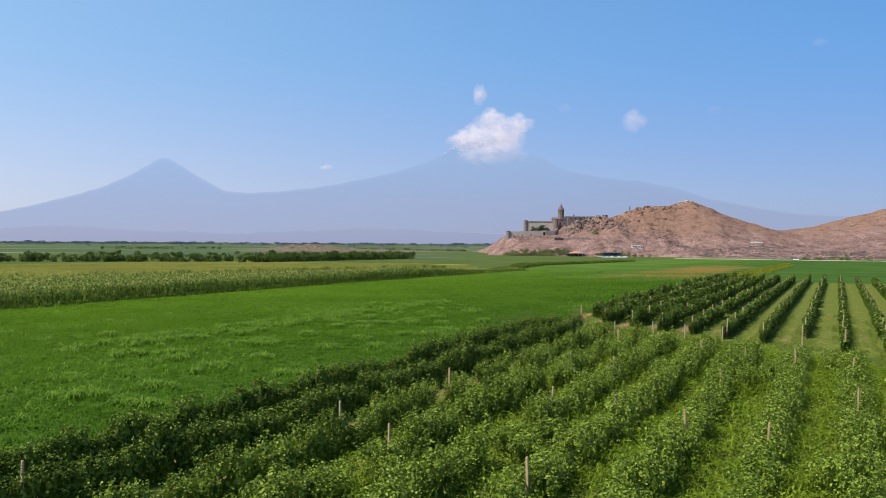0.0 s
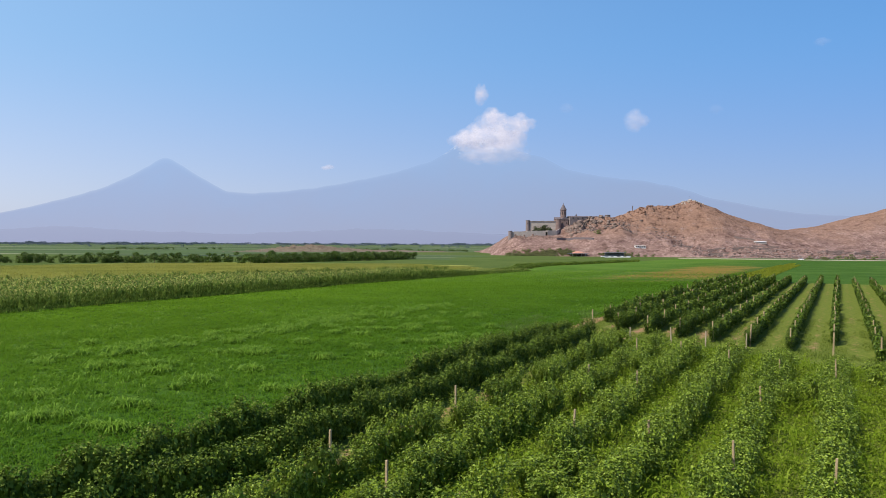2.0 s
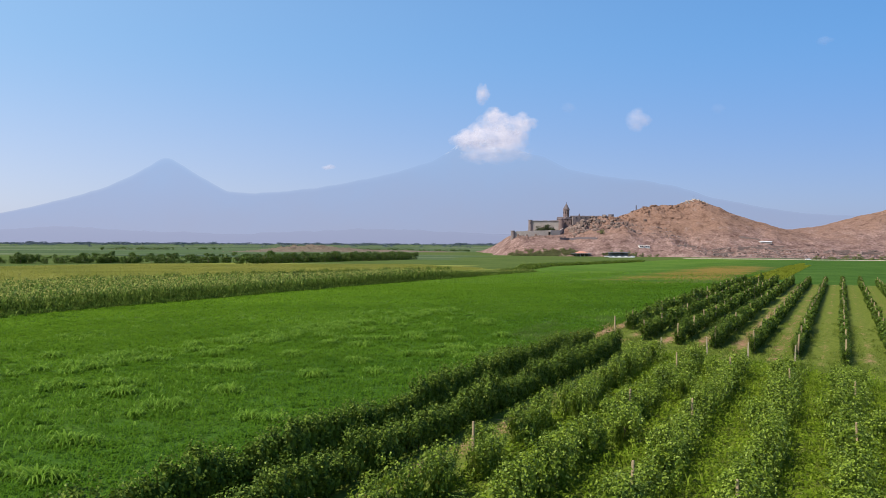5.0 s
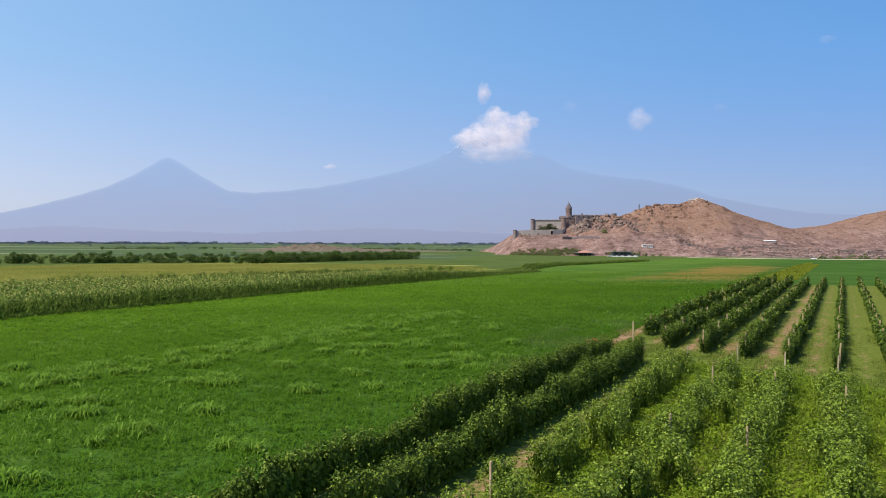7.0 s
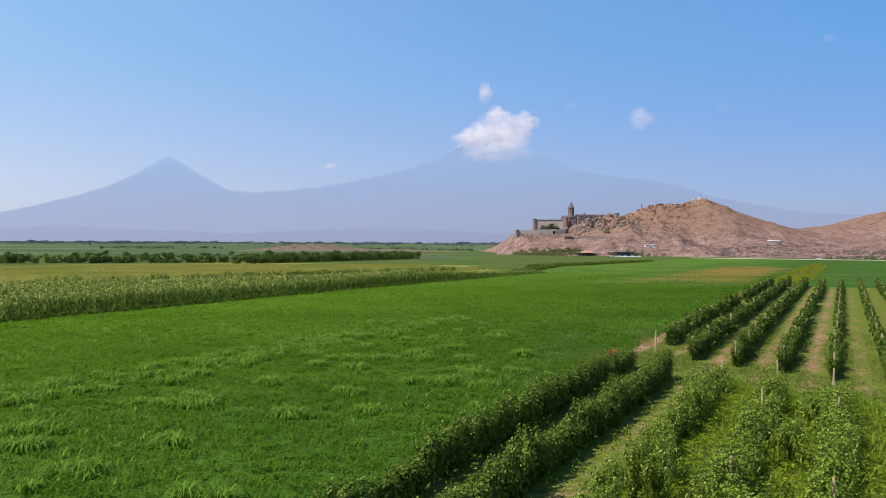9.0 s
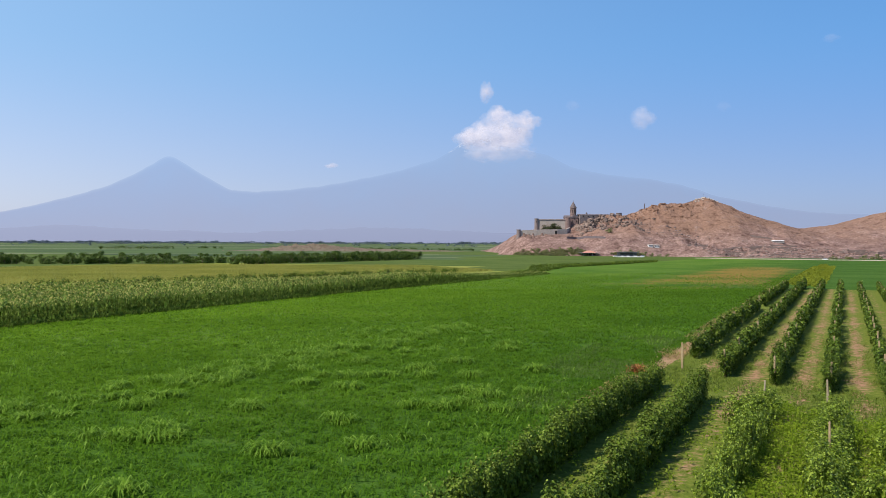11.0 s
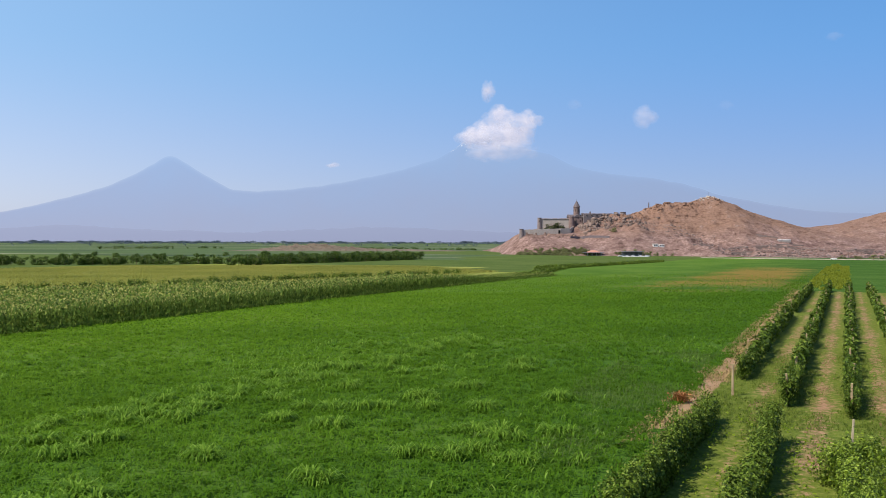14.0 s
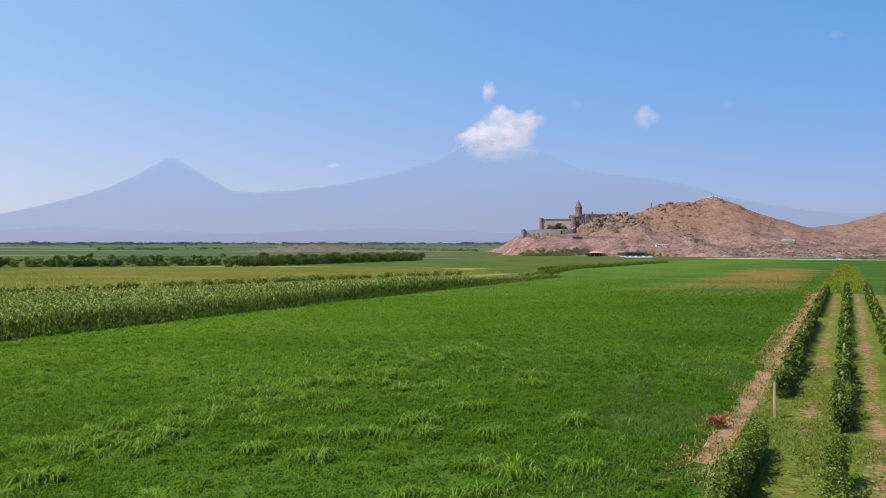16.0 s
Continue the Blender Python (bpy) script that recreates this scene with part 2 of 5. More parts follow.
M_lane = leaf_material("lane_blades", (0.080, 0.124, 0.015), (0.155, 0.208, 0.028), (0.235, 0.272, 0.060), 0.3, 0.7, 0.4, 0.06, 0.4)
M_vine = leaf_material("vine_leaf", (0.022, 0.046, 0.004), (0.120, 0.180, 0.016), (0.26, 0.33, 0.060), 0.5, 0.55, 0.12, 0.12, 0.22)
M_vine_far = leaf_material("dark_vine_leaf", (0.021, 0.046, 0.005), (0.102, 0.158, 0.015), (0.225, 0.285, 0.046), 0.5, 0.55, 0.12, 0.12, 0.22)
M_vine_light = leaf_material("young_vine_leaf", (0.030, 0.062, 0.005), (0.196, 0.274, 0.020), (0.37, 0.45, 0.082), 0.4, 0.5, 0.2, 0.16, 0.22)
M_maize = leaf_material("maize_leaf", (0.026, 0.062, 0.010), (0.112, 0.178, 0.026), (0.25, 0.31, 0.065), 0.2, 0.7, 0.3, 0.05, 0.15)
M_tassel = leaf_material("maize_tassel", (0.24, 0.24, 0.065), (0.35, 0.34, 0.10), (0.44, 0.415, 0.135), 0.2, 0.8, 0.3, 0.04)
M_pale = leaf_material("pale_crop", (0.13, 0.16, 0.026), (0.285, 0.275, 0.062), (0.36, 0.335, 0.09), 0.03, 0.7, 0.4, 0.04, 0.85)
M_yellow = leaf_material("yellowing_crop", (0.14, 0.18, 0.016), (0.245, 0.265, 0.026), (0.35, 0.35, 0.042), 0.2, 0.7, 0.45, 0.05, 0.5)
M_tree = leaf_material("orchard_leaf", (0.030, 0.060, 0.008), (0.08, 0.13, 0.018), (0.15, 0.20, 0.04), 0.2, 0.5, 0.25)
M_scrub = leaf_material("scrub_leaf", (0.10, 0.115, 0.045), (0.185, 0.19, 0.070), (0.28, 0.27, 0.11), 0.05, 0.6, 0.25)
M_terrace = leaf_material("terrace_leaf", (0.034, 0.044, 0.018), (0.075, 0.085, 0.035), (0.125, 0.13, 0.055), 0.3, 0.6, 0.2)
M_straw = leaf_material("dry_grass", (0.22, 0.155, 0.058), (0.38, 0.27, 0.105), (0.50, 0.39, 0.18), 0.4, 0.8, 0.3)
M_rust = leaf_material("rust_red_stems", (0.24, 0.09, 0.03), (0.42, 0.17, 0.055), (0.52, 0.28, 0.11), 1.5, 0.7, 0.2)
# far trees: the blue-grey of distance haze is mixed into the leaf tints
M_hazed_wood = leaf_material("hazed_wood", (0.075, 0.10, 0.125), (0.105, 0.135, 0.16), (0.14, 0.17, 0.19), 0.01, 0.8, 0.1)
M_bark = rough_material("bark", ((0.3, (0.07, 0.05, 0.035)), (0.7, (0.18, 0.13, 0.09))), 3, 30, 0.95, 0.6, 0.02)
M_post = rough_material("post_concrete", ((0.3, (0.235, 0.165, 0.085)), (0.7, (0.44, 0.335, 0.195))), 1.5, 25, 0.9, 0.4, 0.01)
M_stake = rough_material("stake_wood", ((0.3, (0.26, 0.20, 0.13)), (0.7, (0.46, 0.38, 0.26))), 2, 30, 0.9, 0.5, 0.01)
M_soil = rough_material("dry_soil", ((0.3, (0.20, 0.118, 0.058)), (0.55, (0.33, 0.208, 0.112)), (0.75, (0.45, 0.31, 0.18))), 0.4, 5, 0.95, 0.8, 0.08)
# the next four stone colours include a little blue for distance haze
M_stone = rough_material("tuff_stone", ((0.3, (0.30, 0.245, 0.205)), (0.6, (0.45, 0.385, 0.335)), (0.8, (0.57, 0.495, 0.44))), 0.15, 1.2, 0.9, 0.6, 0.2)
M_church = rough_material("red_tuff", ((0.3, (0.15, 0.103, 0.092)), (0.7, (0.265, 0.185, 0.165))), 0.3, 1.5, 0.9, 0.5, 0.15)
M_tile = rough_material("grey_roof_stone", ((0.3, (0.092, 0.075, 0.078)), (0.7, (0.175, 0.142, 0.145))), 0.5, 2.5, 0.85, 0.4, 0.1)
M_tower = rough_material("brown_tower_stone", ((0.3, (0.155, 0.122, 0.114)), (0.7, (0.275, 0.22, 0.205))), 0.4, 1.6, 0.9, 0.5, 0.15)
M_rock = rough_material("hill_rock", ((0.3, (0.16, 0.10, 0.08)), (0.6, (0.31, 0.205, 0.16)), (0.8, (0.42, 0.31, 0.25))), 0.2, 1.5, 0.95, 0.8, 0.3, 0.35)
M_crag = rough_material("grey_crag", ((0.3, (0.13, 0.092, 0.076)), (0.6, (0.285, 0.208, 0.172)), (0.8, (0.46, 0.365, 0.315))), 0.2, 1.5, 0.95, 0.8, 0.3, 0.4)
M_white = rough_material("white_plaster", ((0.3, (0.66, 0.64, 0.60)), (0.7, (0.80, 0.78, 0.74))), 0.5, 4, 0.8)
M_red_roof = rough_material("red_sheet_roof", ((0.3, (0.44, 0.19, 0.13)), (0.7, (0.56, 0.28, 0.20))), 0.5, 3, 0.6)
M_dark = rough_material("dark_opening", ((0.3, (0.02, 0.018, 0.016)), (0.7, (0.04, 0.035, 0.03))), 1, 5, 0.8)
M_sheet = rough_material("grey_sheet_metal", ((0.3, (0.10, 0.11, 0.13)), (0.7, (0.20, 0.21, 0.23))), 0.4, 3, 0.5)
M_grave = rough_material("grave_stone", ((0.3, (0.20, 0.132, 0.112)), (0.7, (0.47, 0.36, 0.31))), 0.1, 1, 0.7, 0, 0, 0.65)
M_mound = rough_material("mound_earth", ((0.3, (0.075, 0.066, 0.036)), (0.5, (0.145, 0.112, 0.074)), (0.75, (0.25, 0.19, 0.145))), 0.1, 0.8, 0.95, 0.9, 0.6)
M_road = rough_material("pale_dust_road", ((0.3, (0.26, 0.21, 0.15)), (0.7, (0.46, 0.39, 0.30))), 0.1, 1, 0.95)


def ground_material(name, stops, scale, fine):
    m = rough_material(name, stops, scale, fine, 0.95, 0.9, 0.25)
    m.node_tree.nodes["Principled BSDF"].inputs["Specular IOR Level"].default_value = 0.02
    return m


def meadow_ground():
    """Green sward in many tints, with one patch of orange-brown dry growth near its far end."""
    m, nt, bsdf = nodes_of("meadow_ground")
    pos = world_place(nt)

    def along(axis):
        d = nt.nodes.new("ShaderNodeVectorMath")
        d.operation = 'DOT_PRODUCT'
        d.inputs[1].default_value = axis
        nt.links.new(pos, d.inputs[0])
        return d.outputs["Value"]
    big = noise_node(nt, 0.045, 5, 0.6, pos)
    small = noise_node(nt, 0.9, 6, 0.65, pos)
    both = math_node(nt, 'ADD', math_node(nt, 'MULTIPLY', big, 0.6), math_node(nt, 'MULTIPLY', small, 0.4))
    green = ramp(nt, both, ((0.36, (0.042, 0.090, 0.009)), (0.5, (0.064, 0.118, 0.014)), (0.64, (0.100, 0.148, 0.022))))
    green = deeper_green(nt, pos, green)
    dry = ramp(nt, small, ((0.3, (0.13, 0.105, 0.020)), (0.7, (0.255, 0.155, 0.040))))
    a = math_node(nt, 'DIVIDE', math_node(nt, 'ABSOLUTE', math_node(nt, 'ADD', along((CT, -ST, 0)), 46)), 17)
    b = math_node(nt, 'DIVIDE', math_node(nt, 'ABSOLUTE', math_node(nt, 'SUBTRACT', along((ST, CT, 0)), 318)), 108)
    k = math_node(nt, 'SUBTRACT', 1.0, math_node(nt, 'MAXIMUM', a, b))
    k = math_node(nt, 'ADD', k, math_node(nt, 'MULTIPLY', math_node(nt, 'SUBTRACT', big, 0.5), 2.2))
    k = math_node(nt, 'ADD', k, math_node(nt, 'MULTIPLY', math_node(nt, 'SUBTRACT', small, 0.5), 1.6))
    nt.links.new(mix(nt, ramp(nt, k, ((0.0, (0, 0, 0)), (0.6, (0.95, 0.95, 0.95)))), green, dry), bsdf.inputs["Base Color"])
    bsdf.inputs["Roughness"].default_value = 0.95
    bsdf.inputs["Specular IOR Level"].default_value = 0.03
    bump(nt, bsdf, small, 0.9, 0.3)
    return m


G_meadow = meadow_ground()
G_far_green = ground_material("far_green_field", ((0.28, (0.048, 0.078, 0.016)), (0.5, (0.076, 0.108, 0.025)), (0.75, (0.125, 0.142, 0.045))), 0.03, 0.5)
G_pale = ground_material("pale_field_ground", ((0.28, (0.12, 0.16, 0.02)), (0.5, (0.22, 0.235, 0.05)), (0.75, (0.32, 0.30, 0.09))), 0.03, 0.5)


def plain_ground():
    """Distant fields in long strips of several greens and straw, with some far haze mixed into the tints."""
    m, nt, bsdf = nodes_of("plain_ground")
    pos = world_place(nt)
    longer = nt.nodes.new("ShaderNodeVectorMath")
    longer.operation = 'MULTIPLY'
    longer.inputs[1].default_value = (0.16, 1.0, 1.0)
    nt.links.new(pos, longer.inputs[0])
    strips = noise_node(nt, 0.011, 3, 0.6, longer.outputs[0])
    small = noise_node(nt, 0.2, 5, 0.6, pos)
    both = math_node(nt, 'ADD', math_node(nt, 'MULTIPLY', strips, 0.85), math_node(nt, 'MULTIPLY', small, 0.15))
    col = ramp(nt, both, ((0.36, (0.040, 0.062, 0.034)), (0.47, (0.085, 0.125, 0.042)), (0.53, (0.055, 0.080, 0.044)), (0.60, (0.15, 0.17, 0.08)), (0.66, (0.26, 0.26, 0.17))))
    nt.links.new(col, bsdf.inputs["Base Color"])
    bsdf.inputs["Roughness"].default_value = 0.95
    bsdf.inputs["Specular IOR Level"].default_value = 0.02
    return m


G_plain = plain_ground()


def vineyard_ground():
    """Weedy green earth with bare wheel tracks between the rows."""
    m, nt, bsdf = nodes_of("vineyard_ground")
    pos = world_place(nt)
    dot = nt.nodes.new("ShaderNodeVectorMath")
    dot.operation = 'DOT_PRODUCT'
    dot.inputs[1].default_value = (CT, -ST, 0)
    nt.links.new(pos, dot.inputs[0])
    lane = math_node(nt, 'FRACT', math_node(nt, 'DIVIDE', math_node(nt, 'SUBTRACT', dot.outputs["Value"], ROW_FIRST), ROW_GAP))
    mid = math_node(nt, 'SUBTRACT', 0.20, math_node(nt, 'ABSOLUTE', math_node(nt, 'SUBTRACT', lane, 0.53)))
    big = noise_node(nt, 0.16, 4, 0.65, pos)
    small = noise_node(nt, 2.2, 5, 0.7, pos)
    green = ramp(nt, small, ((0.3, (0.066, 0.096, 0.014)), (0.5, (0.116, 0.146, 0.022)), (0.7, (0.182, 0.194, 0.042))))
    soil = ramp(nt, small, ((0.3, (0.215, 0.112, 0.068)), (0.7, (0.40, 0.225, 0.145))))
    k = math_node(nt, 'ADD', math_node(nt, 'MULTIPLY', mid, 3.4), math_node(nt, 'MULTIPLY', math_node(nt, 'SUBTRACT', big, 0.53), 4.0))
    k = math_node(nt, 'ADD', k, math_node(nt, 'MULTIPLY', math_node(nt, 'SUBTRACT', small, 0.5), 4.4))
    far = nt.nodes.new("ShaderNodeVectorMath")
    far.operation = 'DOT_PRODUCT'
    far.inputs[1].default_value = (ST, CT, 0)
    nt.links.new(pos, far.inputs[0])
    near = math_node(nt, 'MULTIPLY', math_node(nt, 'SUBTRACT', far.outputs["Value"], 84), 0.05)
    k = math_node(nt, 'ADD', k, math_node(nt, 'MINIMUM', math_node(nt, 'MAXIMUM', near, -0.6), 0.0))
    grassy = math_node(nt, 'MULTIPLY', math_node(nt, 'ADD', dot.outputs["Value"], 13), 0.22)
    k = math_node(nt, 'SUBTRACT', k, math_node(nt, 'MINIMUM', math_node(nt, 'MAXIMUM', grassy, 0.0), 0.62))
    bare = math_node(nt, 'SUBTRACT', 1.0, math_node(nt, 'MULTIPLY', math_node(nt, 'ABSOLUTE', math_node(nt, 'ADD', dot.outputs["Value"], 22.3)), 0.6))
    k = math_node(nt, 'ADD', k, math_node(nt, 'MULTIPLY', math_node(nt, 'MAXIMUM', bare, 0.0), math_node(nt, 'MINIMUM', math_node(nt, 'MAXIMUM', math_node(nt, 'MULTIPLY', near, -1.0), 0.0), 0.9)))
    first = math_node(nt, 'MULTIPLY', math_node(nt, 'SUBTRACT', -22.9, dot.outputs["Value"]), 1.5)  # the first lane stays green
    k = math_node(nt, 'SUBTRACT', k, math_node(nt, 'MINIMUM', math_node(nt, 'MAXIMUM', first, 0.0), 0.24))
    fac = ramp(nt, k, ((0.0, (0, 0, 0)), (1.0, (0.9, 0.9, 0.9))))
    nt.links.new(mix(nt, fac, green, soil), bsdf.inputs["Base Color"])
    bsdf.inputs["Roughness"].default_value = 0.95
    bsdf.inputs["Specular IOR Level"].default_value = 0.05
    bump(nt, bsdf, small, 0.8, 0.12)
    return m


G_vine = vineyard_ground()


def hill_material():
    """Brown earth, ochre dry grass on the open slopes, and rocky bands that follow the slope."""
    m, nt, bsdf = nodes_of("dry_hill_earth")
    pos = world_place(nt)
    flat = nt.nodes.new("ShaderNodeVectorMath")
    flat.operation = 'MULTIPLY'
    flat.inputs[1].default_value = (0.85, 1.0, 1.5)
    nt.links.new(pos, flat.inputs[0])
    sep = nt.nodes.new("ShaderNodeSeparateXYZ")
    nt.links.new(pos, sep.inputs[0])
    big = noise_node(nt, 0.012, 5, 0.6, pos)
    mid = noise_node(nt, 0.07, 6, 0.65, pos)
    small = noise_node(nt, 0.45, 6, 0.7, pos)
    band = noise_node(nt, 0.10, 7, 0.72, flat.outputs[0])
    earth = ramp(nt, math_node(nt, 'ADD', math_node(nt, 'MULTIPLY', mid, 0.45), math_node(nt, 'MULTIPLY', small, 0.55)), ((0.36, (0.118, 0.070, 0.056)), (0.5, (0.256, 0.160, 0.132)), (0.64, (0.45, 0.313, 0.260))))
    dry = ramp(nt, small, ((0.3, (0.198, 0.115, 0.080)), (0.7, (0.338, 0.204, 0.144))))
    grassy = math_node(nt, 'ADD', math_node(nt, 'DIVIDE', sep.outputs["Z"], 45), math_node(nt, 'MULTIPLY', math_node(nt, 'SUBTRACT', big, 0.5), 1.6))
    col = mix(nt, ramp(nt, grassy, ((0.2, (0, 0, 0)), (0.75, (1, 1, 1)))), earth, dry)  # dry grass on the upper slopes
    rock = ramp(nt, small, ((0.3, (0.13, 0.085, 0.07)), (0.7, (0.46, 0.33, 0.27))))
    col = mix(nt, ramp(nt, band, ((0.56, (0, 0, 0)), (0.66, (0.7, 0.7, 0.7)))), col, rock)
    spots = ramp(nt, band, ((0.37, (0.40, 0.36, 0.34)), (0.47, (1, 1, 1))))
    nt.links.new(mix(nt, 0.7, col, spots, 'MULTIPLY'), bsdf.inputs["Base Color"])
    bsdf.inputs["Roughness"].default_value = 0.95
    bsdf.inputs["Specular IOR Level"].default_value = 0.03
    bump(nt, bsdf, math_node(nt, 'ADD', math_node(nt, 'MULTIPLY', small, 0.5), math_node(nt, 'ADD', math_node(nt, 'MULTIPLY', band, 0.5), math_node(nt, 'MULTIPLY', mid, 0.5))), 1.0, 4.0)
    return m


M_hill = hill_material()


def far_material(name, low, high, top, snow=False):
    """A mountain tens of kilometres off: the haze of the air is painted on as glow, nearly all of its light."""
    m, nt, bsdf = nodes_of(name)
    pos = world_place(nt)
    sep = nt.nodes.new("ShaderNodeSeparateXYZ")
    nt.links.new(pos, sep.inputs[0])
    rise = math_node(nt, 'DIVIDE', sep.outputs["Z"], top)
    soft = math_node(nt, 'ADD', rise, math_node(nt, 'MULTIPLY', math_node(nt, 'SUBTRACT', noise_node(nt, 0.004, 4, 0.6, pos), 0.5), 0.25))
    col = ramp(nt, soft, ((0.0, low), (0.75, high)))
    across = math_node(nt, 'DIVIDE', math_node(nt, 'ADD', sep.outputs["X"], 2200), 4400)  # the painted haze is paler towards the sun
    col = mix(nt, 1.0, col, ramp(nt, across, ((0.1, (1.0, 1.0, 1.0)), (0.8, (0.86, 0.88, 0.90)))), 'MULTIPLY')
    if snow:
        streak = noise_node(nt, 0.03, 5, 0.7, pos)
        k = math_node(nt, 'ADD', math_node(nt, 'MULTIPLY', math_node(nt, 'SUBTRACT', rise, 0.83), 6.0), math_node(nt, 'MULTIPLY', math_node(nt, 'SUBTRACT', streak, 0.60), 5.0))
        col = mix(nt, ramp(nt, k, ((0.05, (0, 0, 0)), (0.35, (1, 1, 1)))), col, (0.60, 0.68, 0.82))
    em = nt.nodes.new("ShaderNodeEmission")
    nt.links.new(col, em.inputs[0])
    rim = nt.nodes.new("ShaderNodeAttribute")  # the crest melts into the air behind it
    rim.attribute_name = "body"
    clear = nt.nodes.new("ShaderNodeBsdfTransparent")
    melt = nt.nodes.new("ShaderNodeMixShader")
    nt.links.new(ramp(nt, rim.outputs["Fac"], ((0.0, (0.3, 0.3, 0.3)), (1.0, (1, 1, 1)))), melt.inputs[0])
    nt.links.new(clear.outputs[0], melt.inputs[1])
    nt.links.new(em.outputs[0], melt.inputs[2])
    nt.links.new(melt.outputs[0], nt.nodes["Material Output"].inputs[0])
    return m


M_mountain = far_material("mountain_haze_glow", (0.342, 0.378, 0.530), (0.302, 0.428, 0.668), 600.0, True)
M_foothill = far_material("foothill_haze_glow", (0.305, 0.335, 0.485), (0.325, 0.365, 0.520), 120.0)


def snow_material():
    """Old snow tens of kilometres off, its light and the bright air painted as glow."""
    m, nt, bsdf = nodes_of("far_snow")
    em = nt.nodes.new("ShaderNodeEmission")
    em.inputs[0].default_value = (0.50, 0.58, 0.76, 1)
    clear = nt.nodes.new("ShaderNodeBsdfTransparent")
    melt = nt.nodes.new("ShaderNodeMixShader")
    patch = noise_node(nt, 0.05, 4, 0.7, world_place(nt))
    nt.links.new(ramp(nt, patch, ((0.38, (0.1, 0.1, 0.1)), (0.62, (0.75, 0.75, 0.75)))), melt.inputs[0])
    nt.links.new(clear.outputs[0], melt.inputs[1])
    nt.links.new(em.outputs[0], melt.inputs[2])
    nt.links.new(melt.outputs[0], nt.nodes["Material Output"].inputs[0])
    return m


M_far_snow = snow_material()

# ---- the plain: one sheet, laid out along the rows ----
def build_ground():
    lines_p = sorted({-4700, -3000, -1800, -1100, -700, -480, -300, -124, -121, -99, -66, -48, -33, -29.3, -28.0, -18, 6, 30, 60, 120, 250, 500, 900, 1600, 3000, 4700}
                     | {float(v) for v in range(-300, 60, 12)})
    lines_s = sorted({-4700, -2500, -1200, -500, -200, -60, 20, 83, 222, 245, 282, 410, 525, 760, 860, 1000, 1200, 1500, 2000, 2800, 3800, 4700}
                     | {float(v) for v in range(0, 760, 20)})
    V, F, kinds = [], [], []
    for s in lines_s:
        for p in lines_p:
            x, y = to_xy(p, s)
            V.append((x, y, float(ground_z(x, y))))
    n = len(lines_p)
    for j in range(len(lines_s) - 1):
        for i in range(n - 1):
            p, s = (lines_p[i] + lines_p[i + 1]) / 2, (lines_s[j] + lines_s[j + 1]) / 2
            k = 2
            if -700 < p < 250 and s < (1000 if p < -124 else 760):
                k = 0 if p > -124 else (5 if s < 540 or to_xy(p, s)[0] > 55 else 2)
            if -300 < p < -99 and s < (300 if p > -160 else 370):
                k = 1
            if -121 < p < -99:
                k = 0
            if -29.3 < p < -28 and 83 < s < 222:
                k = 4
            if -28 < p < 60 and s < 222:
                k = 3
            F.append((j * n + i, j * n + i + 1, (j + 1) * n + i + 1, (j + 1) * n + i))
            kinds.append(k)
    ob = np_object("ground", V, F, G_meadow)
    for m in (G_pale, G_plain, G_vine, M_soil, G_far_green):
        ob.data.materials.append(m)
    ob.data.polygons.foreach_set("material_index", np.array(kinds, np.int32))
    ob.data.update()
    tagged(ob, "flat farm plain of green and pale fields with bare earth strips", "ground", kind="structure")


build_ground()


# ---- the hills behind the fields ----
CREST_X = (108, 120, 127, 133, 138, 142, 150, 165, 176, 210, 247, 264, 275, 283, 297, 315, 328, 341, 354, 366, 373, 386, 409, 425, 458, 474, 491, 510, 540, 557, 569, 612, 680, 800, 950)
CREST_Z = (-9, -4.5, 4.5, 9.5, 13.5, 17, 19.5, 22.5, 24, 30, 36.5, 36.5, 37.5, 40, 44, 49.5, 52.5, 53.5, 56.8, 61.3, 59, 53, 43.5, 38, 28.5, 25, 25.4, 28.5, 31.5, 36.5, 40, 51, 66, 74, 60)
TOE_X, TOE_Y = (60, 122, 150, 185, 265, 320, 400, 520, 950), (870, 850, 818, 788, 776, 728, 690, 660, 640)


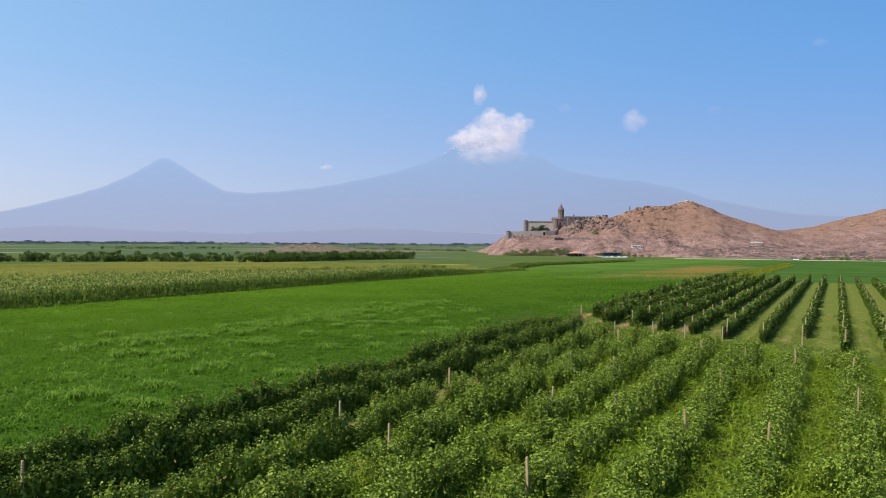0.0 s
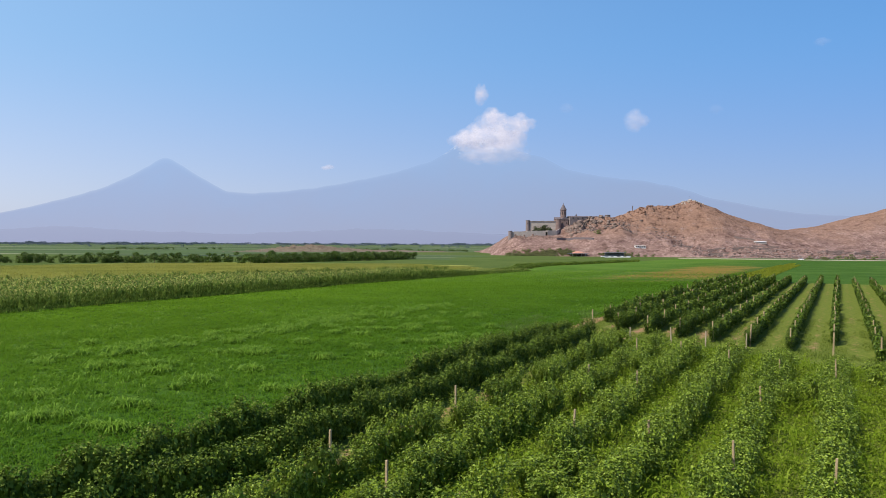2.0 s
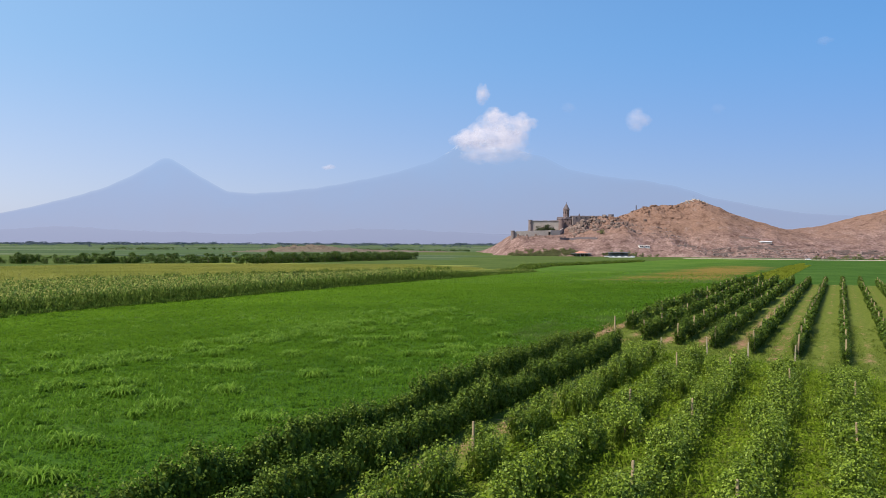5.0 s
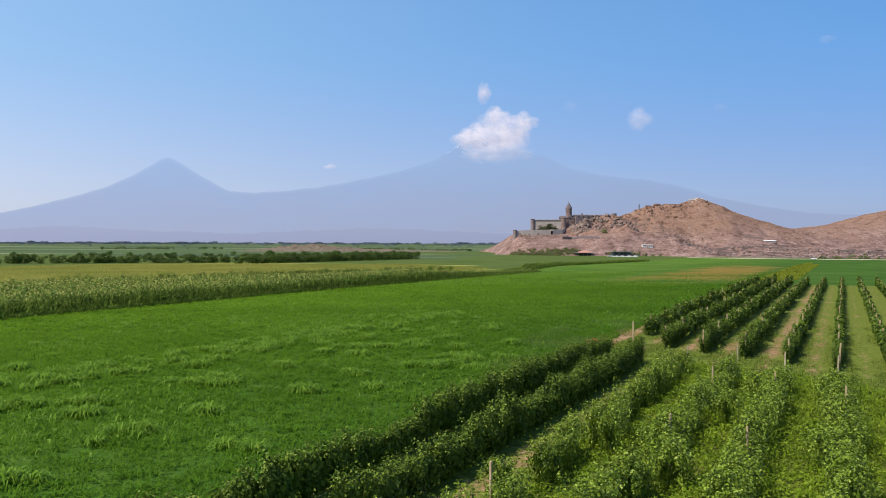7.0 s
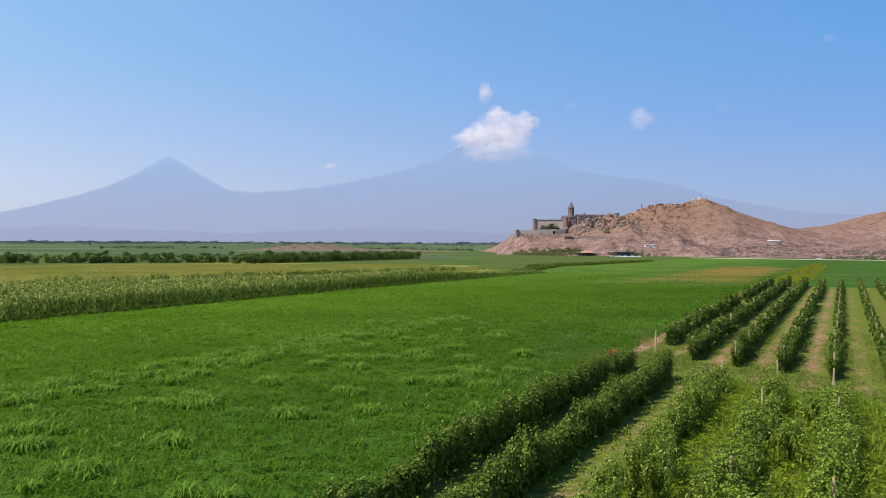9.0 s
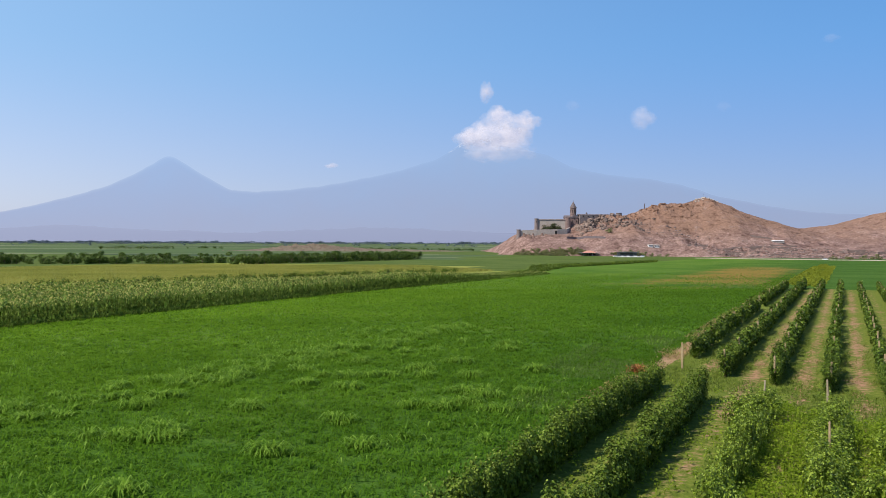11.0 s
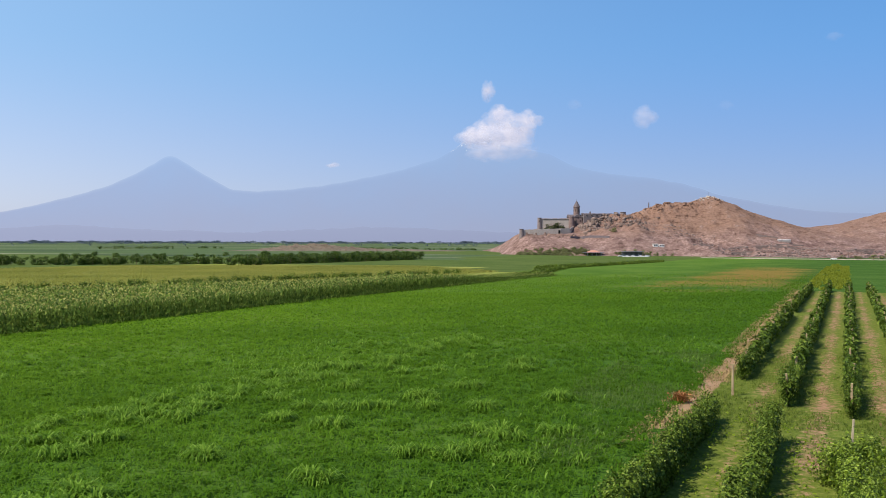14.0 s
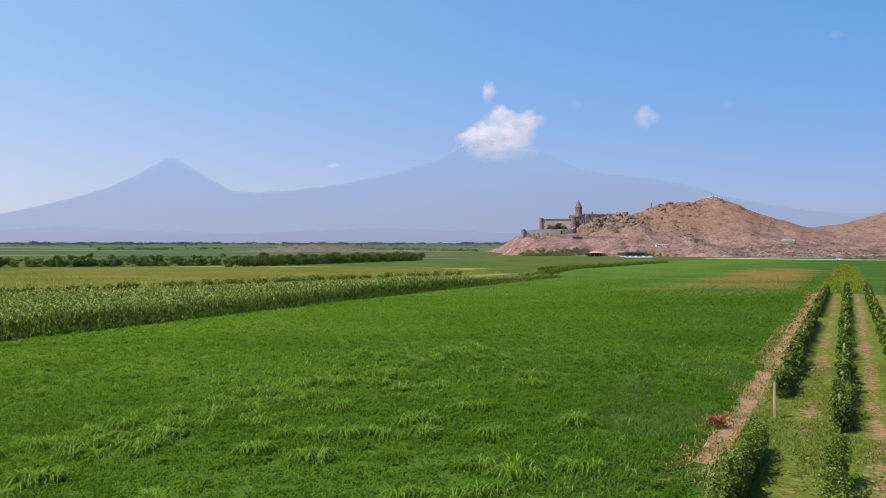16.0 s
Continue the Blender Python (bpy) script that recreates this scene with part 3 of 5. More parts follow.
def hill_z(x, y):
    x, y = np.asarray(x, float), np.asarray(y, float)
    lean = 0.19 * (np.minimum(y, 945) - 870) * np.clip((185 - x) / 35, 0, 1)
    crest = np.interp(x - lean, CREST_X, CREST_Z)
    toe = np.interp(x, TOE_X, TOE_Y)
    u = np.clip((y - toe) / (945 - toe), 0, 1)
    steep = 1 - (1 - u) ** np.interp(x, (146, 158, 175, 200, 222, 260), (4.2, 2.5, 1.95, 1.2, 2.0, 1.8))
    t = np.clip((u - 0.50) / 0.50, 0, 1)
    apron = 0.13 * np.minimum(u * 1.6, 1) + 0.87 * t * t * (3 - 2 * t)
    k = np.clip((x - 255) / 70, 0, 1)
    shape = steep * (1 - k) + apron * k
    back = np.clip((y - 945) / 260, 0, 1)
    shape = np.where(y > 945, 1 - back * back * (3 - 2 * back), shape)
    gully = 1 - np.abs(2 * fbm(x / 46, y / 60, 3, 4) - 1) * 2
    rough = (gully - 0.6) * 9 * np.minimum(u * 1.6, 1) * (1 - u * 0.8) * np.where(x > 225, 1, 0.3)
    crag = np.exp(-((x - 245) / 34) ** 2) * np.exp(-((y - 895) / 30) ** 2) + 0.9 * np.exp(-((x - 312) / 32) ** 2) * np.exp(-((y - 930) / 18) ** 2)
    edge = 1 - np.abs(2 * fbm(x / 11, y / 11, 9, 4) - 1) * 2.2
    rough = rough + (edge - 0.5) * (0.9 + 6.5 * crag) * np.minimum(u * 4, 1) * np.where(x > 208, 1, 0.5)
    fins = 1 - np.abs(2 * fbm(x / 6.5 + y / 40, y / 26, 14, 3) - 1) * 2.4
    ridge = np.exp(-((x - 300) / 34) ** 2) * np.exp(-((y - 926) / 11) ** 2)
    heaps = 1 - np.abs(2 * fbm(x / 19, y / 13, 27, 4) - 1) * 2.2
    foot = np.clip((x - 262) / 25, 0, 1) * np.exp(-((u - 0.30) / 0.16) ** 2)
    shelf = 4.2 * np.exp(-((x - 239) / 22) ** 2) * np.exp(-((y - 899) / 12) ** 2)
    rough = rough + shelf + fins * 4.5 * ridge + (heaps - 0.35) * 6.0 * foot
    return -4.3 + (crest + 4.3) * shape + rough * np.clip((crest + 4) / 20, 0, 1)


def build_hills():
    xs = np.concatenate([np.arange(60, 205, 2.6), np.arange(205, 350, 1.5), np.arange(350, 640, 2.6), np.arange(640, 951, 10)])
    ys = np.concatenate([np.arange(636, 850, 3.0), np.arange(850, 950, 1.6), np.arange(950, 1212, 12)])
    X, Y = np.meshgrid(xs, ys)
    Z = hill_z(X, Y)
    V = np.stack([X, Y, Z], axis=-1).reshape(-1, 3)
    n = len(xs)
    i, j = np.meshgrid(np.arange(n - 1), np.arange(len(ys) - 1))
    a = (j * n + i).ravel()
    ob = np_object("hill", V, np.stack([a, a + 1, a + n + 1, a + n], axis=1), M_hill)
    ob.data.polygons.foreach_set("use_smooth", [True] * len(ob.data.polygons))
    tagged(ob, "bare brown rocky hill with ochre dry grass", "hill", kind="structure")


build_hills()


# ---- far mountains, a backdrop with its haze painted on ----
MOUNT_A = (-48, -36, -30, -23.6, -21.7, -19.5, -17.8, -16.1, -14.9, -14.45, -14.1, -13.7, -13.2, -11.9, -10.1, -8.2, -6.4, -4.1, -1.8, 1.35, 3.7, 5.0, 5.84, 7.2, 8.8, 10.3, 11.5, 13.1, 15.3, 18.3, 20.5, 22.7, 25.5, 28.2, 30.8, 33, 40, 55)
MOUNT_Z = (20, 55, 95, 149, 185, 237, 284, 352, 410, 438, 450, 447, 421, 357, 279, 273, 284, 308, 342, 400, 457, 518, 566, 590, 556, 503, 480, 412, 375, 348, 310, 249, 202, 166, 155, 140, 90, 30)


def ring_ridge(name, angles, heights, radius, depth, material, label, wobble):
    a = np.linspace(angles[0], angles[-1], 900)
    top = np.interp(a, angles, heights)
    kernel = np.hanning(7)
    kernel /= kernel.sum()
    top = np.convolve(np.pad(top, 3, mode='edge'), kernel, mode='valid')
    top = top + (fbm(a * 1.4, a * 0 + 3, 5, 4) - 0.5) * wobble
    rows = []
    body = []
    for k, (back, share) in enumerate(((0.0, -0.02), (0.25, 0.22), (0.45, 0.48), (0.7, 0.76), (0.88, 0.92), (0.96, 0.975), (1.0, 1.0))):
        body += [min(1.0, (1 - share) / 0.035)] * len(a)
        r = radius + depth * (back - 1) + (fbm(a * 0.9, a * 0 + k, 31, 3) - 0.5) * depth * 0.3 * (share < 0.95)
        rows.append(np.stack([np.sin(np.radians(a)) * r, np.cos(np.radians(a)) * r, top * share - 6], axis=1))
    V = np.concatenate(rows)
    n = len(a)
    i, j = np.meshgrid(np.arange(n - 1), np.arange(len(rows) - 1))
    q = (j * n + i).ravel()
    ob = np_object(name, V, np.stack([q, q + 1, q + n + 1, q + n], axis=1), material)
    ob.data.attributes.new("body", 'FLOAT', 'POINT').data.foreach_set("value", np.array(body, np.float32))
    ob.data.polygons.foreach_set("use_smooth", [True] * len(ob.data.polygons))
    return tagged(ob, label, "mountain", kind="structure")


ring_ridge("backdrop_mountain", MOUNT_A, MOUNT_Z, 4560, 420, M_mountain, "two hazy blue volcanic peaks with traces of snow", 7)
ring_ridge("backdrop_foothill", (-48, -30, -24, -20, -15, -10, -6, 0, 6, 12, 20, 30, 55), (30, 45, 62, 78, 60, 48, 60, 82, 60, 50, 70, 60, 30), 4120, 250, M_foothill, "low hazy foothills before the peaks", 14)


def snow_streaks():
    """Thin streaks of old snow along the shoulders of the higher peak."""
    V, F = [], []
    for a0, z0, a1, z1, wide in ((4.98, 508, 5.9, 560, 4.0), (4.6, 488, 5.1, 508, 3.0), (9.3, 505, 10.5, 492, 2.5), (7.3, 466, 8.2, 478, 4.0)):
        for k in range(9):
            t = k / 8
            b = radians(a0 + (a1 - a0) * t)
            w = wide * math.sin(math.pi * (0.08 + 0.84 * t)) * rng.uniform(0.5, 1.2)
            z = z0 + (z1 - z0) * t + rng.normal(0, 0.8)
            V += [(math.sin(b) * 4080, math.cos(b) * 4080, (z - 9.6) * 0.9 + 9.6 - w), (math.sin(b) * 4080, math.cos(b) * 4080, (z - 9.6) * 0.9 + 9.6 + w)]
            if k:
                q = len(V) - 4
                F.append((q, q + 2, q + 3, q + 1))
    ob = np_object("snow", V, F, M_far_snow)
    tagged(ob, "thin streaks of old snow on the high shoulders", "snow", kind="structure")


snow_streaks()


# ---- vines ----
def vine_leaves(length, height, width, count, size, foot=0.25, sprawl=0.0, ragged=0.55, clumps=30, core=9):
    """Leaves of one plant in a row along y: clumps of leaves set about a lumpy hedge, with dark gaps between."""
    u = rng.uniform(0, 2 * np.pi, clumps)
    r = rng.uniform(0.45, 0.95, clumps)
    y = rng.uniform(-length / 2, length / 2, clumps)
    lump = 1 + ragged * (fbm(y * 1.7 + rng.uniform(0, 50), np.cos(u) * 1.4 + 2, int(rng.integers(99)), 2) - 0.5) * 1.6
    cz = (height + foot) / 2
    sx = np.sign(np.cos(u)) * np.abs(np.cos(u)) ** 0.8
    sz = np.sign(np.sin(u)) * np.abs(np.sin(u)) ** 0.75
    wide = np.where(sz < 0, 0.72 + sprawl, 1.0)
    C = np.stack([sx * r * width / 2 * lump * wide, y, cz + sz * r * (height - foot) / 2 * lump], axis=1)
    big = rng.uniform(0.6, 1.25, clumps) * 0.30 * math.sqrt(width)
    k = rng.integers(0, clumps, count)
    off = unit(rng.normal(0, 1, (count, 3))) * rng.uniform(0.25, 1, (count, 1)) ** 0.5 * big[k][:, None] * [0.8, 0.85, 1.35]
    P = C[k] + off
    P[:, 2] = np.where(P[:, 2] < 0.06, rng.uniform(0.05, 0.3, count), P[:, 2])
    N = off / big[k][:, None] * 1.3 + np.stack([sx[k] * 0.9, np.zeros(count), 0.55 + sz[k] * 0.5], axis=1) + rng.normal(0, 0.42, (count, 3))
    inner = count // core  # oversized hidden leaves, added to block light through the hedge
    Q = np.stack([rng.normal(0, 0.10, inner) * width, rng.uniform(-length / 2, length / 2, inner), foot + (height * 0.72 - foot) * rng.uniform(0, 1, inner)], axis=1)
    QN = np.stack([rng.choice([-1.0, 1.0], inner), rng.normal(0, 0.35, inner), rng.normal(0, 0.35, inner)], axis=1)
    V, F = leaves(P, N, size * rng.uniform(0.6, 1.35, count), 0.34)
    return join([(V, F), leaves(Q, QN, size * rng.uniform(1.8, 2.6, inner), 0.5, 0.05)])


def vine_shoots(length, height, width, count):
    """Loose shoots that arch out of the hedge, with leaves along them."""
    chunks = []
    for k in range(count):
        y0, x0 = rng.uniform(-length / 2, length / 2), rng.uniform(-0.5, 0.5) * width * 0.7
        out = rng.normal(0, 0.6, 2) + [x0 * 0.8, 0]
        t = np.linspace(0.05, 1, 11)[:, None]
        rise = rng.uniform(0.5, 1.1)
        base = np.array([[x0, y0, height * rng.uniform(0.55, 0.9)]])
        P = base + t * np.array([[out[0] * 0.45, out[1] * 0.45, rise]]) - t ** 2 * np.array([[0, 0, rise * rng.uniform(0.2, 0.9)]])
        P[:, 2] = np.maximum(P[:, 2], 0.08)
        chunks.append(leaves(P + rng.normal(0, 0.05, P.shape), rng.normal(0, 0.8, P.shape) + [0, 0, 0.8], 0.105 * rng.uniform(0.7, 1.2, len(P))))
    return join(chunks)


def make_vine(place, turn, kind, label):
    """A trained vine: a gnarled trunk under a wall of leaves."""
    ob = thing("grapevine", label, "grapevine", "vines of the vineyard", place, turn)
    bm = bmesh.new()
    w = [(0, 0, -0.05), (0.04, 0.03, 0.3), (-0.03, 0.06, 0.6), (0.02, 0.0, 0.95)]
    tube(bm, w, (0.06, 0.045, 0.04, 0.03))
    tube(bm, [(0.02, 0.0, 0.9), (0.0, 0.4, 1.0), (0.02, 0.75, 1.05)], (0.03, 0.024, 0.016))
    part("trunk", bm, M_bark, ob, "gnarled brown vine trunk", True)
    if kind == "hedge":
        chunks = [vine_leaves(1.75, 1.65, 0.98, 1400, 0.112, 0.10, 0.0, 0.85, 38, 5), vine_shoots(1.75, 1.5, 0.9, 14)]
        m = M_vine
    elif kind == "far":
        chunks = [vine_leaves(1.75, 1.9, 1.15, 1000, 0.135, 0.2, 0.0, 1.0, 34, 6), vine_shoots(1.75, 1.8, 1.0, 12)]
        m = M_vine_far
    else:
        chunks = [vine_leaves(1.75, 1.75, 1.4, 1300, 0.12, 0.05, 0.25, 1.2, 34), vine_shoots(1.75, 1.4, 1.8, 24)]
        m = M_vine_light
    np_object("foliage", *join(chunks), m, ob)
    return ob


NEAR_END = [86.3, 82.5, 78.5, 76.5, 75, 73.5, 71.5, 69.5, 67.5, 65.5, 63.5, 61.5, 59.5, 57.5, 55.5, 53.5]
ROWS = 16


def far_start(i):
    return 94.6 - 1.9 * i


def in_reach(x, y, margin=3.0):
    """The part of the plan that the flight looks on."""
    return (y > 24) & (x > -0.445 * y - margin) & (x < 0.66 * y + 2 + margin)


def plant_vines():
    turn = -math.degrees(ROW_TURN)
    hedge = "dark green trained grapevine in a dense hedge-like row"
    loose = "light green sprawling grapevine in a weedy row"
    kinds = {"hedge": [], "loose": [], "far": []}
    count = 0
    rest, rest_light = [], []
    for i in range(ROWS):
        p = ROW_FIRST + ROW_GAP * i
        spots = [(s, "hedge" if i < 2 else "loose") for s in np.arange(NEAR_END[i] - 0.9, -24, -1.75)]
        spots += [(s, "far") for s in np.arange(far_start(i) + 0.2, 221 + 4 * vnoise(i * 1.0, 0.5), 1.75)]
        for s, kind in spots:
            near = s < NEAR_END[i]
            dp = rng.normal(0, 0.07) + (0.3 if near and i > 1 else 0.0)
            if kind == "loose":  # an untended part: the vines straggle into the lanes
                dp += rng.normal(0, 0.16) + (rng.choice((-1.0, 1.0)) * rng.uniform(0.5, 1.3) if rng.random() < 0.14 else 0.0)
            x, y = to_xy(p + dp, s + rng.normal(0, 0.1))
            seen = bool(in_reach(x, y))
            if not seen and (y < -22 or y > 150 or s < -24):
                continue
            thin = vnoise(s * 0.16, i * 3.3, 4)
            scale_z = ((0.88 + 0.48 * vnoise(s * 0.5, i * 7.1, 8)) if near and i < 2 else (0.66 + 0.62 * vnoise(s * 0.5, i * 7.1, 8)) * (1.0 if near else 1.04))
            if not near:
                scale_z *= 1.0 if i < 4 else 0.88
                if thin < 0.12:
                    continue
            scale_w = ((0.74 if i == 2 else 1.0) if near else (0.92 if i < 4 else 0.82 if i == 4 else 0.70)) * (0.85 + 0.3 * vnoise(s * 0.4, i * 2.2, 6))
            if seen and (near or (s < far_start(i) + 8.5 and i < 8)):
                m = pose(x, y, 0, 0, 0, turn + (180 if rng.random() < 0.5 else 0)) @ Matrix.Diagonal((scale_w, 1.04, scale_z, 1))
                pool = kinds[kind]
                if len(pool) < 5:
                    pool.append(make_vine((x, y, 0), turn, kind, loose if kind == "loose" else hedge))
                    pool[-1].matrix_basis = pose(x, y, 0, 0, 0, turn)
                else:
                    copy_thing(pool[int(rng.integers(5))], m)
                count += 1
            else:
                n, size = (64, 0.42) if not seen else ((170, 0.28) if s < 140 else (100, 0.38))
                V, F = vine_leaves(1.85, (1.85 if seen else 1.5) * scale_z, (1.0 if seen else 1.5) * scale_w, n, size, 0.2, 0.0, 0.6, 22)
                V = V @ np.array([[CT, -ST, 0], [ST, CT, 0], [0, 0, 1]]) + [x, y, float(ground_z(x, y))]
                (rest if seen or s > NEAR_END[i] or i < 2 else rest_light).append((V, F))
    ob = np_object("grapevines", *join(rest_light), M_vine_light)
    tagged(ob, "light green sprawling grapevines at the near end of the vineyard", "grapevines", kind="stuff")
    ob = np_object("grapevines", *join(rest), M_vine_far)
    tagged(ob, "long rows of dark green grapevines farther down the vineyard", "grapevines", kind="stuff")
    return count


plant_vines()


def make_post(name, w, h, material, label, x, y, lean=(0, 0)):
    bm = bmesh.new()
    box(bm, (w, w, h + 0.1), (0, 0, h / 2 - 0.05), 0, w * 0.14)
    for v in bm.verts:
        k = 1 - 0.22 * max(v.co.z, 0) / h
        v.co.x = v.co.x * k + rng.normal(0, 0.004)
        v.co.y = v.co.y * k + rng.normal(0, 0.004)
    ob = part(name, bm, material, None, label)
    ob.matrix_basis = pose(x, y, float(ground_z(x, y)), lean[0], lean[1], -math.degrees(ROW_TURN))
    return tagged(ob, label, "post", "posts of the vineyard")


def set_posts():
    near_posts = {1: (17.8,), 2: (31.4, 43.0), 3: (29.0, 54.4, 68.4), 4: (39.8, 52.6, 67.0), 5: (26.3, 38.8, 65.4), 6: (36.5, 49.6, 62.7), 7: (35.7, 61.7), 8: (47.0, 60.0)}
    stakes = {2: 82.7, 3: 84.8, 4: 82.4, 5: 82.5}
    post = stake = None
    for i in range(ROWS):
        p = ROW_FIRST + ROW_GAP * i
        spots = list(near_posts.get(i, ()))
        spots += list(np.arange(far_start(i), 222, 8.2))
        for s in spots:
            x, y = to_xy(p + rng.normal(0, 0.05) + (0.35 if s < NEAR_END[i] and i > 2 else 0.0), s)
            if not in_reach(x, y, 1):
                continue
            lean = (rng.normal(0, 1.6), rng.normal(0, 1.6))
            if post is None:
                post = make_post("vineyard_post", 0.155, 2.08, M_post, "weathered pale concrete vineyard post", x, y, lean)
            else:
                slim = 0.68 if s < NEAR_END[i] + 0.5 else 0.95
                tall = 0.92 + 0.16 * rng.random() if s < NEAR_END[i] + 0.5 else 0.95 + 0.05 * rng.random()
                copy_thing(post, pose(x, y, float(ground_z(x, y)), *lean, -math.degrees(ROW_TURN)) @ Matrix.Diagonal((slim, slim, tall, 1)))
        if i in stakes:
            x, y = to_xy(p - 0.05, stakes[i])
            if in_reach(x, y, 1):
                lean = (rng.normal(6, 4), rng.normal(0, 4))
                if stake is None:
                    stake = make_post("anchor_stake", 0.13, 1.5, M_stake, "short leaning wooden anchor stake before a vine row", x, y, lean)
                else:
                    copy_thing(stake, pose(x, y, 0, *lean, -math.degrees(ROW_TURN)))


set_posts()


# ---- grass, weeds and crops ----
def scatter(p0, p1, s0, s1, per_m2):
    n = int((p1 - p0) * (s1 - s0) * per_m2)
    p, s = rng.uniform(p0, p1, n), rng.uniform(s0, s1, n)
    x, y = to_xy(p, s)
    k = in_reach(x, y)
    return p[k], s[k], x[k], y[k]


def on_ground(x, y):
    return np.stack([x, y, ground_z(x, y) - 0.02], axis=1)


TUSSOCKS = [(-16.5, 68.6), (-14.8, 65.0), (-8.9, 65.5), (-10.9, 60.7), (-19.7, 56.1), (-17.3, 49.3), (-12.7, 46.7), (-25.3, 81.9), (-4.4, 95.0), (-18.9, 68.1), (-5.7, 57.7),
            (-9.2, 74.1), (-3.5, 71.3), (-13.5, 52.5), (4.5, 95.3), (13.1, 110.1), (8.0, 79.9), (7.3, 85.9), (-2.1, 92.4), (-12.4, 82.2), (-11.5, 74.6), (-9.5, 76.0),
            (-6.8, 81.8), (-3.6, 89.3), (1.4, 92.1), (4.3, 91.9), (-0.6, 99.0), (7.5, 91.8), (6.7, 81.7), (-0.8, 77.4), (0.9, 71.8), (4.5, 81.2), (2.5, 111.2), (-11.7, 84.7),
            (-8.6, 90.1), (-0.6, 87.5), (8.2, 98.4), (13.0, 106.0), (7.8, 84.2), (12.8, 94.7), (11.4, 85.1)]


def build_meadow():
    chunks, tufts = [], []
    for y0, y1, per, wide, tall in ((24, 68, 54, 0.032, 0.30), (68, 106, 56, 0.036, 0.30), (106, 138, 27, 0.055, 0.28), (138, 200, 11, 0.09, 0.27), (200, 300, 3, 0.11, 0.28)):
        p, s, x, y = scatter(-99.5, -28.2, -10, 400, per / 9 if y1 < 140 else per)
        if y1 < 140:  # the sward grows in small tufts
            p, s, x, y = [np.repeat(v, 9) for v in (p, s, x, y)]
            dp, ds = rng.normal(0, 0.2, len(p)), rng.normal(0, 0.2, len(p))
            p, s = p + dp, s + ds
            x, y = to_xy(p, s)
        k = (y >= y0) & (y < y1) & (rng.random(len(p)) < (310 - y) / 90)
        k &= ~((np.abs(p + 50) < 17) & (s > 215) & (rng.random(len(p)) < 0.75))
        k &= ~((p > -30.1 + 1.9 * fbm(s / 1.6, p / 2, 5, 3)) & (s > 80) & (rng.random(len(p)) < 0.85))
        x, y = x[k], y[k]
        h = tall * (0.45 + 0.7 * fbm(x / 5.0, y / 5.0, 12, 3) + 0.6 * vnoise(x * 1.6, y * 1.6, 13) ** 2) * rng.uniform(0.7, 1.25, len(x))
        chunks.append(blades(on_ground(x, y), h, wide * rng.uniform(0.7, 1.3, len(x)), rng.uniform(0.6, 1.5, len(x))))
    n = 16000  # thinner sward beside and under the flight's start
    p, s = rng.uniform(-99, -28.2, n), rng.uniform(-60, 110, n)
    x, y = to_xy(p, s)
    k = ~in_reach(x, y)
    chunks.append(blades(on_ground(x[k], y[k]), rng.uniform(0.2, 0.4, k.sum()), 0.12, rng.uniform(0.6, 1.5, k.sum())))
    ob = np_object("meadow_grass", *join(chunks), M_grass)
    tagged(ob, "lush knee-high green meadow grass", "grass", kind="stuff")
    # Tussocks of longer, paler blades stand in drifts, and in some broad clumps of their own.
    p, s, x, y = scatter(-99, -30.5, -10, 330, 0.75)
    drift = fbm(p / 8, s / 24, 40, 3)
    k = (rng.random(len(x)) < np.clip((drift - 0.57) * 3, 0.010, 0.08)) & (rng.random(len(x)) < np.clip(1.25 - y / 140, 0.04, 1))
    k &= ~((p > -66) & (p < -33) & (s > 240))
    spots = [(bx, by, 0.25 + 0.5 * rng.random() ** 1.5) for bx, by in zip(x[k], y[k])]
    t = rng.random(150)  # one long drift crosses the meadow
    off = rng.normal(0, 1.5, 150)
    spots += [(np.interp(k, (0, 0.5, 1), (-25, -8, 12)) + o * 0.86, np.interp(k, (0, 0.5, 1), (69, 98, 127)) - o * 0.5, rng.uniform(0.3, 0.9)) for k, o in zip(t, off)]
    for bx, by in TUSSOCKS:
        wide = rng.uniform(0.6, 1.0)
        spots += [(bx + rng.normal(0, 0.65) * wide, by + rng.normal(0, 0.35) * wide, rng.uniform(0.5, 0.95)) for _ in range(int(2 + 3 * wide))]
    for bx, by, big in spots:
        far = by > 125
        n = int((18 if far else 120) * big)
        r = np.abs(rng.normal(0, 0.37, n)) * big
        a = rng.uniform(0, 6.283, n)
        P = np.stack([bx + r * np.cos(a), by + r * np.sin(a), np.full(n, float(ground_z(bx, by)) - 0.02)], axis=1)
        tall = rng.uniform(0.35, 1.0, n) * (0.30 + 0.42 * big) * (1.1 - 0.5 * np.minimum(r / big, 1))
        tufts.append(arches(P, tall, 0.055 if far else 0.036, rng.uniform(0.6, 1.9, n), a + rng.normal(0, 0.7, n)))
    # Longer grass in the same drifts.
    p, s, x, y = scatter(-99, -30.5, -10, 200, 4)
    k = (rng.random(len(x)) < np.clip((fbm(p / 8, s / 24, 40, 3) - 0.52) * 4, 0, 0.6)) & (y < 125)
    x, y = x[k], y[k]
    tufts.append(arches(on_ground(x, y), rng.uniform(0.28, 0.46, len(x)), 0.038, rng.uniform(0.7, 1.4, len(x))))
    p, s, x, y = scatter(-37, -30, 70, 115, 36)
    k = fbm(p / 3.5, s / 7, 51, 3) + 0.02 * (p + 36) - 0.012 * np.abs(s - 92) > 0.42
    x, y = x[k], y[k]
